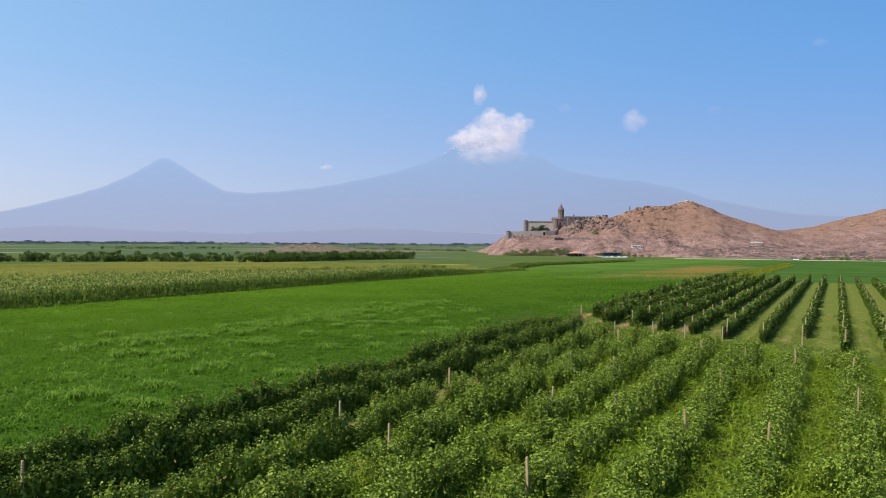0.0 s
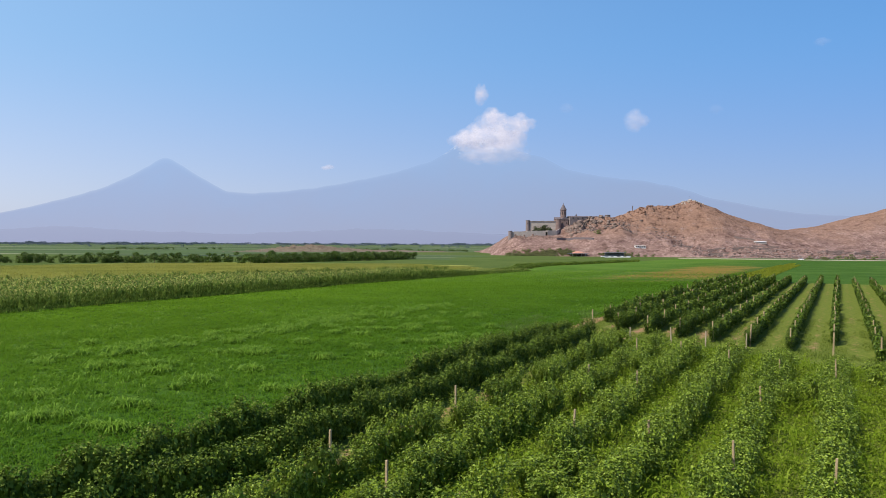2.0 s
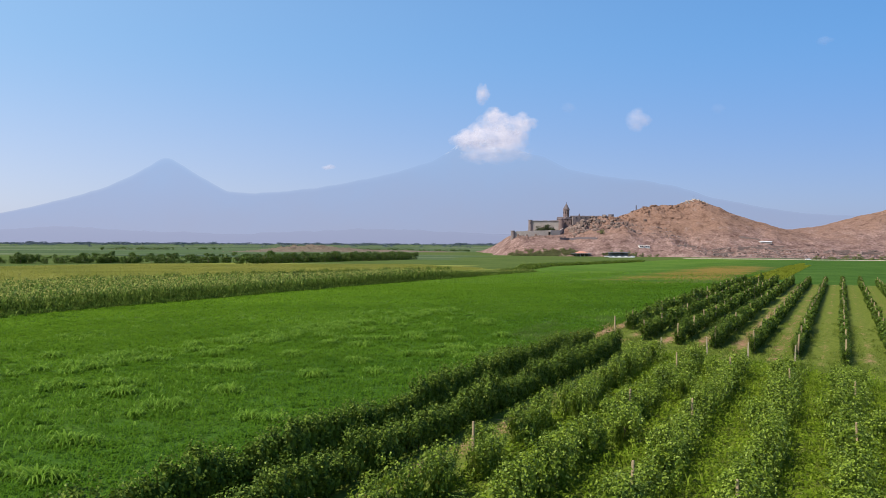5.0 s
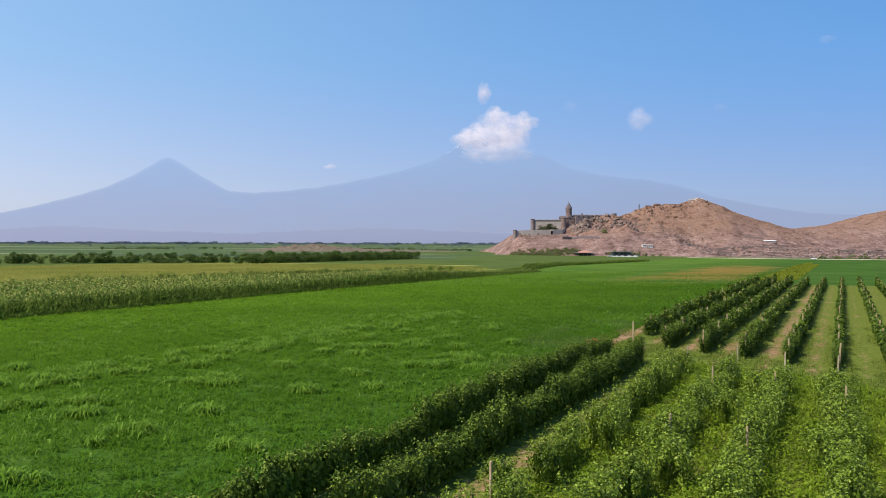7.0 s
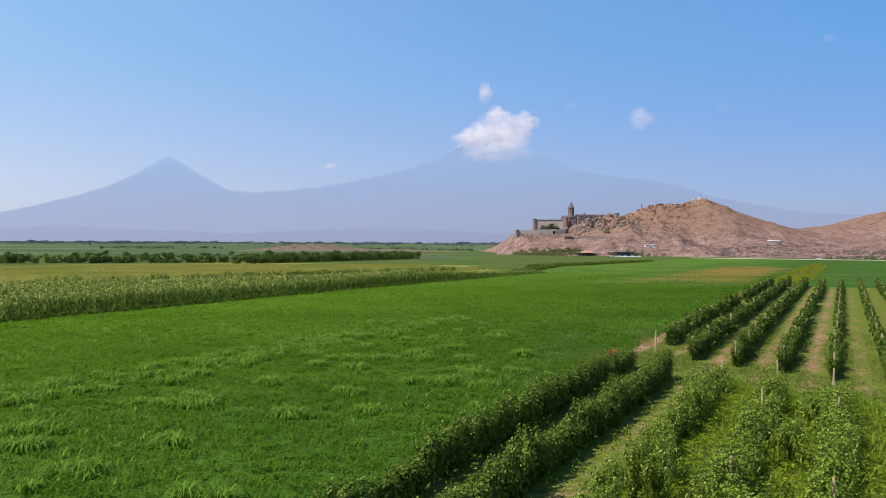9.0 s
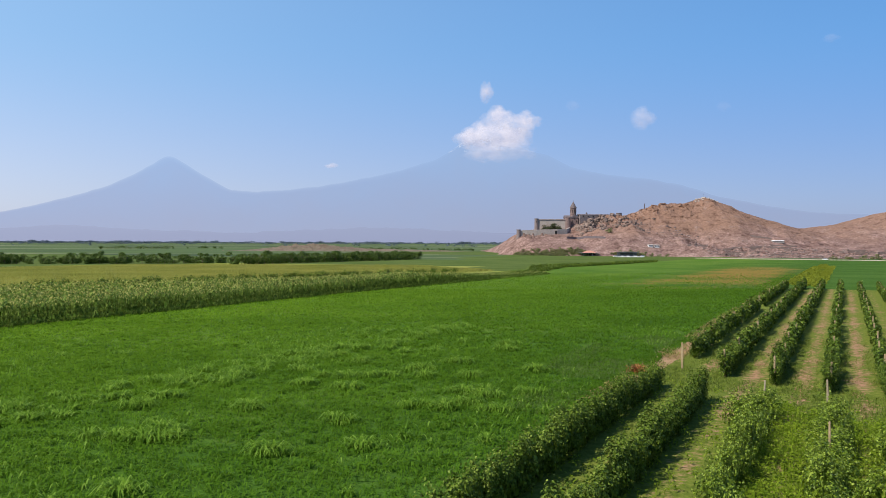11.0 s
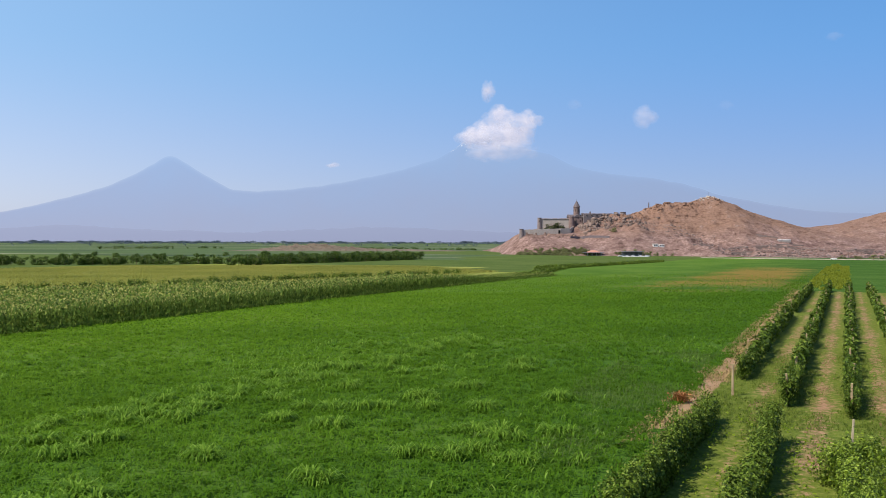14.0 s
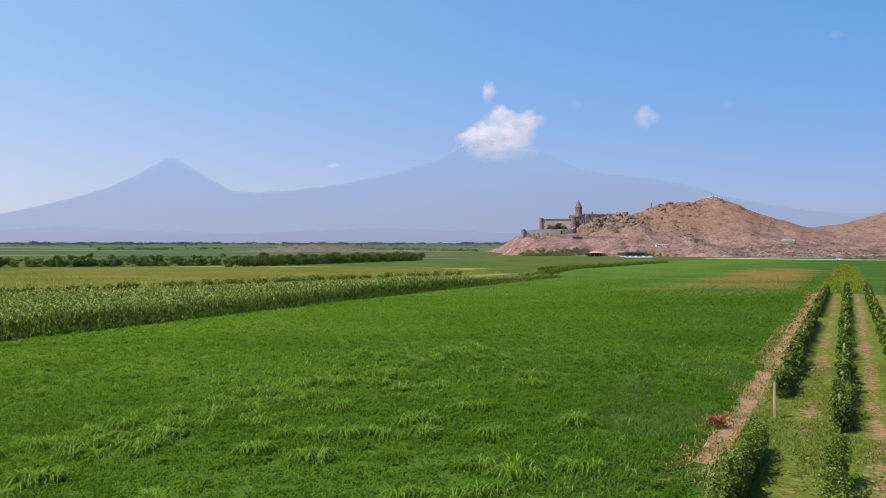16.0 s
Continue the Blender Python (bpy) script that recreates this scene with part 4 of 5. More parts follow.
    ob = np_object("faded_grass", *blades(on_ground(x, y), rng.uniform(0.22, 0.48, len(x)), 0.016, rng.uniform(0.4, 1.3, len(x))), M_faded)
    tagged(ob, "dull grey-green seeding grass near the bare strip", "grass", kind="stuff")
    ob = np_object("tussock_grass", *join(tufts), M_tuft)
    tagged(ob, "tall arching tussocks of pale green grass in the meadow", "grass", kind="stuff")


build_meadow()


def build_weeds():
    chunks = []
    p, s, x, y = scatter(-28, 30, 0, 90, 30)
    row = np.clip(np.round((p - ROW_FIRST) / ROW_GAP), 0, ROWS - 1).astype(int)
    k = (s < np.array(NEAR_END)[row] + 4) & ((p > -20.0) | (rng.random(len(p)) < 0.10))
    x, y = x[k], y[k]
    p = p[k]
    thick = np.clip((p + 18.5) / 4.5, 0, 1)  # from the third lane on the weeds stand nearly as high as the vines
    h = (0.08 + (0.8 + 0.6 * thick) * np.clip(fbm(x / 1.8, y / 1.8, 77, 3) - 0.2, 0, 1)) * rng.uniform(0.6, 1.3, len(x))
    thin = rng.random(len(x)) < 0.3
    chunks.append(blades(on_ground(x[thin], y[thin]), h[thin] * 1.2, 0.03, rng.uniform(0.3, 1.2, int(thin.sum()))))
    P = np.repeat(on_ground(x, y), 3, axis=0) + rng.normal(0, 0.13, (3 * len(x), 3)) * [1, 1, 0]
    P[:, 2] += np.repeat(h, 3) * rng.uniform(0.25, 1.0, len(P)) + 0.03
    chunks.append(leaves(P, rng.normal(0, 0.6, P.shape) + [-0.2, 0, 0.9], rng.uniform(0.10, 0.22, len(P)), 0.24, 0.12))
    n = 22000  # coarser growth beside and under the flight's start
    p, s = rng.uniform(-28, 32, n), rng.uniform(-24, 60, n)
    x, y = to_xy(p, s)
    k = ~in_reach(x, y) & (p > -20)
    P = on_ground(x[k], y[k]) + np.stack([np.zeros(k.sum()), np.zeros(k.sum()), rng.uniform(0.05, 0.5, k.sum())], axis=1)
    chunks.append(leaves(P, rng.normal(0, 0.5, P.shape) + [0, 0, 0.9], rng.uniform(0.25, 0.45, len(P)), 0.3, 0.12))
    lane_chunks = []
    p, s, x, y = scatter(-28, 30, 60, 120, 38)
    row = np.clip(np.round((p - ROW_FIRST) / ROW_GAP), 0, ROWS - 1).astype(int)
    lane = ((p - ROW_FIRST) / ROW_GAP) % 1
    k = (s > np.array(NEAR_END)[row] + 3) & (fbm(p / 1.6, s / 5.0, 91, 3) > 0.42) & ((np.abs(lane - 0.53) > 0.15) | (p < -23.5) | (rng.random(len(p)) < 0.22))
    x, y = x[k], y[k]
    lane_chunks.append(blades(on_ground(x, y), rng.uniform(0.08, 0.24, len(x)), 0.022, rng.uniform(0.5, 1.5, len(x))))
    p, s, x, y = scatter(-28, 30, 48, 96, 46)
    row = np.clip(np.round((p - ROW_FIRST) / ROW_GAP), 0, ROWS - 1).astype(int)
    k = (s > np.array(NEAR_END)[row]) & (s < 96 - 1.9 * row) & (fbm(p / 2.5, s / 2.5, 17, 3) > 0.45)
    x, y = x[k], y[k]
    lane_chunks.append(blades(on_ground(x, y), rng.uniform(0.08, 0.30, len(x)), 0.024, rng.uniform(0.5, 1.5, len(x))))
    p, s, x, y = scatter(-30.2, -27.5, 78, 222, 36)
    k = fbm(p / 1.2, s / 3.0, 23, 3) > 0.44
    x, y = x[k], y[k]
    straw = np_object("dry_grass", *blades(on_ground(x, y), rng.uniform(0.08, 0.36, len(x)), 0.03, rng.uniform(0.5, 1.5, len(x))), M_straw)
    tagged(straw, "dry straw-coloured grass on the bare strip beside the vines", "grass", kind="stuff")
    ob = np_object("lane_grass", *join(lane_chunks), M_lane)
    tagged(ob, "short dull green grass on the lanes and the headland", "grass", kind="stuff")
    ob = np_object("weeds", *join(chunks), M_weed)
    tagged(ob, "yellow-green weeds and grass between the vine rows", "weeds", kind="stuff")


build_weeds()


def build_maize():
    stalks, tassels = [], []
    for front, p0, p1, gap_p, gap_s in ((True, -103.5, -99, 0.8, 0.5), (False, -150, -103.5, 1.0, 0.7)):
        pp, ss = np.meshgrid(np.arange(p0, p1, gap_p), np.arange(30, 276, gap_s))
        p, s = pp.ravel() + rng.normal(0, 0.1, pp.size), ss.ravel() + rng.normal(0, 0.1, pp.size)
        x, y = to_xy(p, s)
        k = in_reach(x, y) & (p > np.interp(s, (100, 134, 178, 276), (-150, -136, -117, -110)))
        x, y, p = x[k], y[k], p[k]
        n = len(x)
        tall = (2.0 + 0.8 * fbm(x / 6, y / 6, 55, 3) + rng.normal(0, 0.16, n)) * np.clip(1 - (s[k] - 200) / 70, 0.36, 1)
        g = on_ground(x, y)
        levels = (0.06, 0.2, 0.34, 0.48, 0.62, 0.74) if front else (0.5, 0.72)
        for lv in levels:
            P = g + np.stack([rng.normal(0, 0.05, n), rng.normal(0, 0.05, n), tall * lv], axis=1)
            stalks.append(blades(P, rng.uniform(0.5, 0.95, n) * (0.4 + 0.25 * tall), 0.12 if front else 0.17, rng.uniform(0.5, 1.5, n) if front else rng.uniform(0.8, 1.9, n)))
        if front:
            stalks.append(blades(g, tall * 0.95, 0.03, 0.03))
            edge = to_xy(rng.uniform(-99.2, -98.2, 5000), rng.uniform(30, 276, 5000))
            stalks.append(blades(on_ground(*edge), rng.uniform(0.3, 0.9, 5000), 0.07, rng.uniform(0.5, 1.3, 5000)))
        for _ in range(1):
            P = g + np.stack([np.zeros(n), np.zeros(n), tall * 0.86], axis=1)
            tassels.append(blades(P, rng.uniform(0.2, 0.42, n), 0.07 if front else 0.13, rng.uniform(0.4, 1.5, n)))
    ob = np_object("maize_plants", *join(stalks), M_maize)
    tagged(ob, "dense stand of tall green maize along the meadow", "maize", kind="stuff")
    ob = np_object("maize_tassels", *join(tassels), M_tassel)
    tagged(ob, "straw-coloured tassels on top of the maize", "maize", kind="stuff")


build_maize()


def build_far_crops():
    n = 90000
    p, s = rng.uniform(-300, -126, n), rng.uniform(60, 400, n)
    x, y = to_xy(p, s)
    k = in_reach(x, y) & (y < 410) & (p < np.interp(s, (100, 134, 178), (-150, -138, -126))) & (s < 292 + np.clip(-p - 126, 0, 70) + 16 * fbm(p / 9, s / 9, 3, 2))
    x, y, p = x[k], y[k], p[k]
    h = 0.55 + 0.5 * fbm(x / 20, y / 20, 15, 3)
    ob = np_object("pale_crop", *blades(on_ground(x, y), h * 0.6 + 0.15, 0.17, rng.uniform(1.0, 2.0, len(x))), M_pale)
    tagged(ob, "tall straw-yellow crop in the field behind the maize", "crop", kind="stuff")
    chunks = []
    for row in np.arange(-27.6, -18.6, 1.5):
        s = rng.uniform(224 + 26 * rng.random() ** 2, 500 + rng.uniform(-60, 30), 3000)
        s = s[fbm(s / 14, s * 0 + row, 33, 3) > 0.36]
        x, y = to_xy(row + rng.normal(0, 0.34, len(s)), s)
        chunks.append(blades(on_ground(x, y), rng.uniform(0.3, 0.8, len(s)), 0.10, rng.uniform(0.3, 1.2, len(s))))
    ob = np_object("yellow_crop", *join(chunks), M_yellow)
    tagged(ob, "yellowing rows of a low crop beyond the vineyard", "crop", kind="stuff")
    chunks = []
    for s in np.arange(250, 540, 1.5):
        p = -106 - 0.20 * (s - 270) if s < 360 else -125.1 + 0.02 * (s - 360)
        for dp in (0, 2.4, -6.5):
            if (dp < -1 and s < 330) or vnoise(s * 0.12, dp, 21) < (0.25 if dp > -1 else 0.5) + 0.6 * max(0, (266 - s) / 26):
                continue
            x, y = to_xy(p + dp + rng.normal(0, 0.3), s)
            V, F = vine_leaves(2.0, 0.7 + 0.8 * rng.random(), 1.6, 54, 0.4, 0.25, 0.0, 0.55, 9)
            chunks.append((V + [x, y, float(ground_z(x, y))], F))
    for t in np.arange(0, 1, 0.007):  # a dark uneven strip along the back of the maize field
        if vnoise(t * 60, 4.0, 22) < 0.1:
            continue
        x, y = np.interp(t, (0, 0.3, 1), (-125, -69, 26)) + rng.normal(0, 0.5), np.interp(t, (0, 0.3, 1), (150, 205, 304)) + rng.normal(0, 0.5)
        V, F = vine_leaves(3.0, 1.0 + 0.7 * rng.random(), 2.4, 150, 0.28, 0.02, 0.0, 0.55, 14)
        chunks.append((V + [x, y, float(ground_z(x, y))], F))
    ob = np_object("low_hedge", *join(chunks), M_vine)
    tagged(ob, "low dark green strip of shrubs between two fields", "hedge", kind="stuff")


build_far_crops()


# ---- trees ----
def make_tree(name, label, category, group, place, height, spread, count, leaf, material, stems=3):
    """Short trunk, limbs and a crown of leaf clumps with gaps."""
    ob = thing(name, label, category, group, place, float(rng.uniform(0, 360)))
    bm = bmesh.new()
    fork = height * 0.22
    tube(bm, [(0, 0, -0.15), (0.04, 0.02, fork * 0.6), (0.0, 0.06, fork)], (0.045 * height * 0.7, 0.035 * height * 0.7, 0.03 * height * 0.7), 7)
    tips = []
    for k in range(stems + 2):
        a = 6.283 * k / (stems + 2) + rng.uniform(-0.4, 0.4)
        r = spread * rng.uniform(0.22, 0.42)
        tip = (r * math.cos(a), r * math.sin(a), height * rng.uniform(0.6, 0.85))
        tube(bm, [(0, 0.05, fork * 0.95), (tip[0] * 0.5, tip[1] * 0.5, (fork + tip[2]) / 2), tip], (0.02 * height, 0.013 * height, 0.005 * height), 5)
        tips.append(tip)
    part("trunk", bm, M_bark, ob, "", True)
    chunks = []
    clumps = max(6, count // 45)
    for c in range(clumps):
        base = tips[c % len(tips)]
        ctr = np.array(base) * [rng.uniform(0.3, 1.25), rng.uniform(0.3, 1.25), rng.uniform(0.12, 1.12)]
        P = rng.normal(0, 1, (count // clumps, 3))
        P = unit(P) * rng.uniform(0.3, 1, (len(P), 1)) ** 0.5 * np.array([spread * 0.24, spread * 0.24, height * 0.17]) * rng.uniform(0.7, 1.25) + ctr
        P[:, 2] = np.maximum(P[:, 2], 0.25)
        chunks.append(leaves(P, P - ctr + rng.normal(0, 0.4, P.shape) + [0, 0, 0.3], leaf * rng.uniform(0.7, 1.3, len(P))))
    np_object("crown", *join(chunks), material, ob)
    return ob


def plant_trees():
    variants = []
    spots = []
    for k in range(29):
        t = k / 28 + rng.normal(0, 0.012)
        spots.append((-190 + 112 * t, 411 + 40 * t + rng.normal(0, 1.5), rng.uniform(0.7, 1.3)))
        if rng.random() < 0.7:
            spots.append((-188 + 112 * t + rng.normal(0, 1.5), 417 + 40 * t, rng.uniform(0.6, 1.15)))
    for k in range(34):
        t = k / 33
        for row in (0, 1):
            spots.append((-63 + 90 * t - 4.5 * row + rng.normal(0, 0.5), 420 + 196 * t + 5 * row + rng.normal(0, 0.7), rng.uniform(1.05, 1.35)))
    for x, y, k in spots:
        z = float(ground_z(x, y))
        if len(variants) < 5:
            variants.append(make_tree("orchard_tree", "bushy dark green fruit tree in a row behind the fields", "tree", "orchard trees", (x, y, z), 4.8, 6.6, 520, 0.54, M_tree))
        else:
            copy_thing(variants[int(rng.integers(5))], pose(x, y, z, 0, 0, float(rng.uniform(0, 360))) @ Matrix.Scale(k, 4))
    shrubs = []
    for k in range(170):
        t = k / 169
        x, y = 132 + 62 * t + rng.normal(0, 2), 826 - 30 * t + rng.normal(0, 5)
        shrubs.append((x, y, rng.uniform(0.5, 1.05)))
    for x, y, k in ((221, 812, 1.2), (226, 806, 1.3), (231, 801, 1.4), (237, 796, 1.1), (243, 790, 1.3), (249, 784, 1.0), (224, 816, 1.2), (256, 780, 0.9), (263, 776, 0.8), (234, 812, 1.3), (217, 818, 1.1), (240, 806, 1.2), 
                    (352, 650, 0.9), (362, 644, 1.3), (371, 640, 1.1), (379, 636, 1.4), (388, 634, 1.0), (396, 632, 1.2)):
        shrubs.append((x, y, k))
    grove = None
    for x, y, k in ((172.5, 893, 1.0), (176, 890, 1.5), (180, 892, 1.75), (184.5, 890, 1.6), (188.5, 893, 1.1)):
        z = float(hill_z(x, y)) - 0.1
        if grove is None:
            grove = make_tree("terrace_tree", "dark green bushy tree on the walled terrace", "tree", "trees on the terrace", (x, y, z), 5.6, 7.0, 480, 0.6, M_terrace)
        else:
            copy_thing(grove, pose(x, y, z, 0, 0, float(rng.uniform(0, 360))) @ Matrix.Scale(k, 4))
    pool = []
    shrubs = [(x, 771 + (y - 771) * 0.35 if 210 < x < 270 and y < 830 else y, k) for x, y, k in shrubs] + [(229, 845, 1.3), (231, 847, 1.0)]
    for x, y, k in shrubs:
        z = max(float(hill_z(x, y)), float(ground_z(x, y))) - 0.1
        if len(pool) < 4:
            pool.append(make_tree("shrub", "grey-green shrub at the foot of the dry hill", "shrub", "shrubs at the hill", (x, y, z), 3.6, 6.0, 230, 0.62, M_scrub))
        else:
            copy_thing(pool[int(rng.integers(4))], pose(x, y, z, 0, 0, float(rng.uniform(0, 360))) @ Matrix.Scale(k, 4))


plant_trees()


def far_woods():
    chunks = []
    for k in range(2600):
        a = radians(rng.uniform(-30, 8.5))
        r = rng.choice([1450, 1900, 2600, 3200, 3700], p=[0.0, 0.01, 0.10, 0.37, 0.52]) * rng.uniform(0.98, 1.02)
        if vnoise(math.degrees(a) * 1.3, r * 0.01, 61) < 0.33:
            continue
        h = rng.uniform(2.5, 4.5) + 8 * float(vnoise(math.degrees(a) * 3.1, r * 0.01 + 7, 62)) ** 3
        x, y = r * math.sin(a), r * math.cos(a)
        P = unit(rng.normal(0, 1, (18, 3))) * [h * 1.4, h * 0.8, h * 0.5] * rng.uniform(0.5, 1, (18, 1)) + [x, y, -4 + h * 0.45]
        chunks.append(leaves(P, P - [x, y, -4] + rng.normal(0, 1, P.shape), h * 0.5))
    ob = np_object("far_woods", *join(chunks), M_hazed_wood)
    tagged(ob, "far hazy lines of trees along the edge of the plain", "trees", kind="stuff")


far_woods()


def field_hedges():
    """Dark hedge lines between the fields of the plain."""
    chunks = []
    for x0, x1, y0, y1, tall in ((-395, -300, 1230, 1260, 4.5), (-290, -235, 1310, 1320, 4.0), (-60, 60, 1290, 1300, 3.6), (60, 130, 1180, 1160, 3.5)):
        for t in np.arange(0, 1, 4.0 / abs(x1 - x0)):
            if vnoise(t * 14, x0 * 0.1, 19) < 0.22:
                continue
            h = tall * rng.uniform(0.6, 1.2)
            x, y = x0 + (x1 - x0) * t + rng.normal(0, 1), y0 + (y1 - y0) * t + rng.normal(0, 1)
            P = unit(rng.normal(0, 1, (26, 3))) * [h * 0.8, h * 0.6, h * 0.5] * rng.uniform(0.4, 1, (26, 1)) + [x, y, -4 + h * 0.45]
            chunks.append(leaves(P, P - [x, y, -4] + rng.normal(0, 1, P.shape), h * 0.4))
    ob = np_object("field_hedges", *join(chunks), M_tree)
    tagged(ob, "dark hedge lines between far fields of the plain", "hedges", kind="stuff")


field_hedges()


# ---- rocks, the mound and the graveyard ----
def stones(xs, ys, zs, size, squash=0.7, stretch=1.0, swing=3.1416):
    """Rough eight-cornered stones, round or drawn out along the slope."""
    n = len(xs)
    corner = np.array([(-1, -1, -1), (1, -1, -1), (1, 1, -1), (-1, 1, -1), (-1, -1, 1), (1, -1, 1), (1, 1, 1), (-1, 1, 1)], float)
    s = np.broadcast_to(np.asarray(size, float), (n,))[:, None, None]
    V = corner[None] * rng.uniform(0.45, 1.0, (n, 8, 3)) * s * 0.5
    V[..., 2] *= squash
    V[..., 0] *= stretch
    a = rng.uniform(-swing, swing, n)[:, None]
    x, y = V[..., 0] * np.cos(a) - V[..., 1] * np.sin(a), V[..., 0] * np.sin(a) + V[..., 1] * np.cos(a)
    V = np.stack([x + np.asarray(xs)[:, None], y + np.asarray(ys)[:, None], V[..., 2] + np.asarray(zs)[:, None]], axis=-1)
    quad = np.array([(0, 3, 2, 1), (4, 5, 6, 7), (0, 1, 5, 4), (1, 2, 6, 5), (2, 3, 7, 6), (3, 0, 4, 7)])
    F = quad[None] + 8 * np.arange(n)[:, None, None]
    return V.reshape(-1, 3), F.reshape(-1, 4)


def build_rocks():
    n = 26000
    x = rng.uniform(150, 620, n)
    y = rng.uniform(700, 944, n)
    crag = np.exp(-((x - 290) / 55) ** 2) * np.clip((y - 860) / 60, 0, 1)
    low = np.exp(-((y - np.interp(x, TOE_X, TOE_Y) - 45) / 40) ** 2) * (x > 255)
    keep = (rng.random(n) < 0.05 + 0.25 * crag + 0.16 * low) & (y > np.interp(x, TOE_X, TOE_Y) + 8) & ~((x < 215) & (y > 862))
    x, y, crag = x[keep], y[keep], crag[keep]
    size = rng.uniform(0.5, 1.5, len(x)) + crag * rng.uniform(0.0, 1.8, len(x))
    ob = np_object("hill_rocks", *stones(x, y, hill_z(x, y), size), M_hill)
    tagged(ob, "broken brown rocks and crags on the hill", "rocks", kind="stuff")
    x, y = rng.normal(236, 24, 2000), rng.normal(888, 14, 2000)
    k = (x > 205) & (y > 862) & (y < 903 + (x - 214) * 0.2) & (fbm(x / 9, y / 9, 71, 3) > 0.4)
    x, y = x[k], y[k]
    size = 0.4 + 2.2 * rng.random(len(x)) ** 3
    ob = np_object("crag_rocks", *stones(x, y, hill_z(x, y) - size * 0.15, size * 1.7, 1.0, 1.2), M_crag)
    tagged(ob, "pale grey broken crag below the monastery range", "rocks", kind="stuff")
    x, y = rng.normal(366, 6, 90), rng.normal(943, 4, 90)
    size = rng.uniform(0.8, 2.6, 90)
    ob = np_object("summit_rocks", *stones(x, y, hill_z(x, y) + size * 0.2, size, 0.7), M_stone)
    tagged(ob, "pale rocks piled on the hill's summit", "rocks", kind="stuff")
    # Dark broken outcrops step up along the ridge.
    x = rng.uniform(262, 372, 420)
    y = 934 - np.abs(rng.normal(0, 12, 420)) - 6 * fbm(x / 9, x * 0, 6, 2)
    k = fbm(x / 7, y / 7, 44, 3) > 0.44
    x, y = x[k], y[k]
    size = 0.8 + 2.4 * rng.random(len(x)) ** 3
    ob = np_object("ridge_rocks", *stones(x, y, hill_z(x, y) - size * 0.1, size * 1.2, 0.8), M_hill)
    tagged(ob, "broken brown outcrops along the hill's ridge", "rocks", kind="stuff")
    x, y = rng.uniform(146, 208, 260), 869 - np.abs(rng.normal(0, 8, 260))
    size = 0.5 + 2.2 * rng.random(260) ** 3
    ob = np_object("wall_rubble", *stones(x, y, hill_z(x, y), size, 0.7), M_rock)
    tagged(ob, "brown fallen stones below the terrace wall", "rocks", kind="stuff")
    # The graveyard: upright slabs and kerbs on the apron.
    n = 4600
    x = rng.uniform(300, 640, n)
    toe = np.interp(x, TOE_X, TOE_Y)
    y = toe + 12 + rng.uniform(0, 1, n) ** 1.2 * 130
    k = fbm(x / 30, y / 30, 70, 3) > 0.42
    x, y = x[k], np.round(y[k] / 7) * 7 + rng.normal(0, 0.8, int(k.sum()))
    n = len(x)
    w, h = rng.uniform(0.7, 2.6, n), rng.uniform(0.4, 1.1, n)
    V, F = stones(x, y, hill_z(x, y) + h * 0.4, w, 1.0)
    V = V.reshape(n, 8, 3)
    mid = V.mean(axis=1, keepdims=True)
    V = mid + (V - mid) * np.stack([np.ones(n), np.full(n, 0.5), h / w * 1.3], axis=1)[:, None, :]
    ob = np_object("gravestones", V.reshape(-1, 3), F, M_grave)
    tagged(ob, "grey and pale gravestones scattered over the foot of the hill", "gravestones", kind="stuff")


build_rocks()


def mound_z(x, y):
    """One low mound with a long flat tail of spoil beside it."""
    r = ((x + 88) / 78) ** 2 + ((y - 1095) / 46) ** 2
    tail = np.exp(-((x - 20) / 75) ** 2 - ((y - 1095) / 30) ** 2)
    return -4.4 + (7.6 * np.exp(-r * 1.8) + 2.2 * tail) * (0.45 + 1.1 * fbm(x / 9, y / 9, 88, 4))


def build_mound():
    xs, ys = np.linspace(-220, 150, 150), np.linspace(1040, 1150, 50)
    X, Y = np.meshgrid(xs, ys)
    n = len(xs)
    i, j = np.meshgrid(np.arange(n - 1), np.arange(len(ys) - 1))
    a = (j * n + i).ravel()
    ob = np_object("mound", np.stack([X, Y, mound_z(X, Y)], axis=-1).reshape(-1, 3), np.stack([a, a + 1, a + n + 1, a + n], axis=1), M_mound)
    tagged(ob, "low reddish-brown earth mound in the plain", "mound", kind="structure")
    x, y = rng.normal(-70, 55, 420), rng.normal(1080, 14, 420)
    ob = np_object("mound_rocks", *stones(x, y, mound_z(x, y), rng.uniform(0.5, 2.2, 420)), M_rock)
    tagged(ob, "loose rocks on the earth mound", "rocks", kind="stuff")


build_mound()


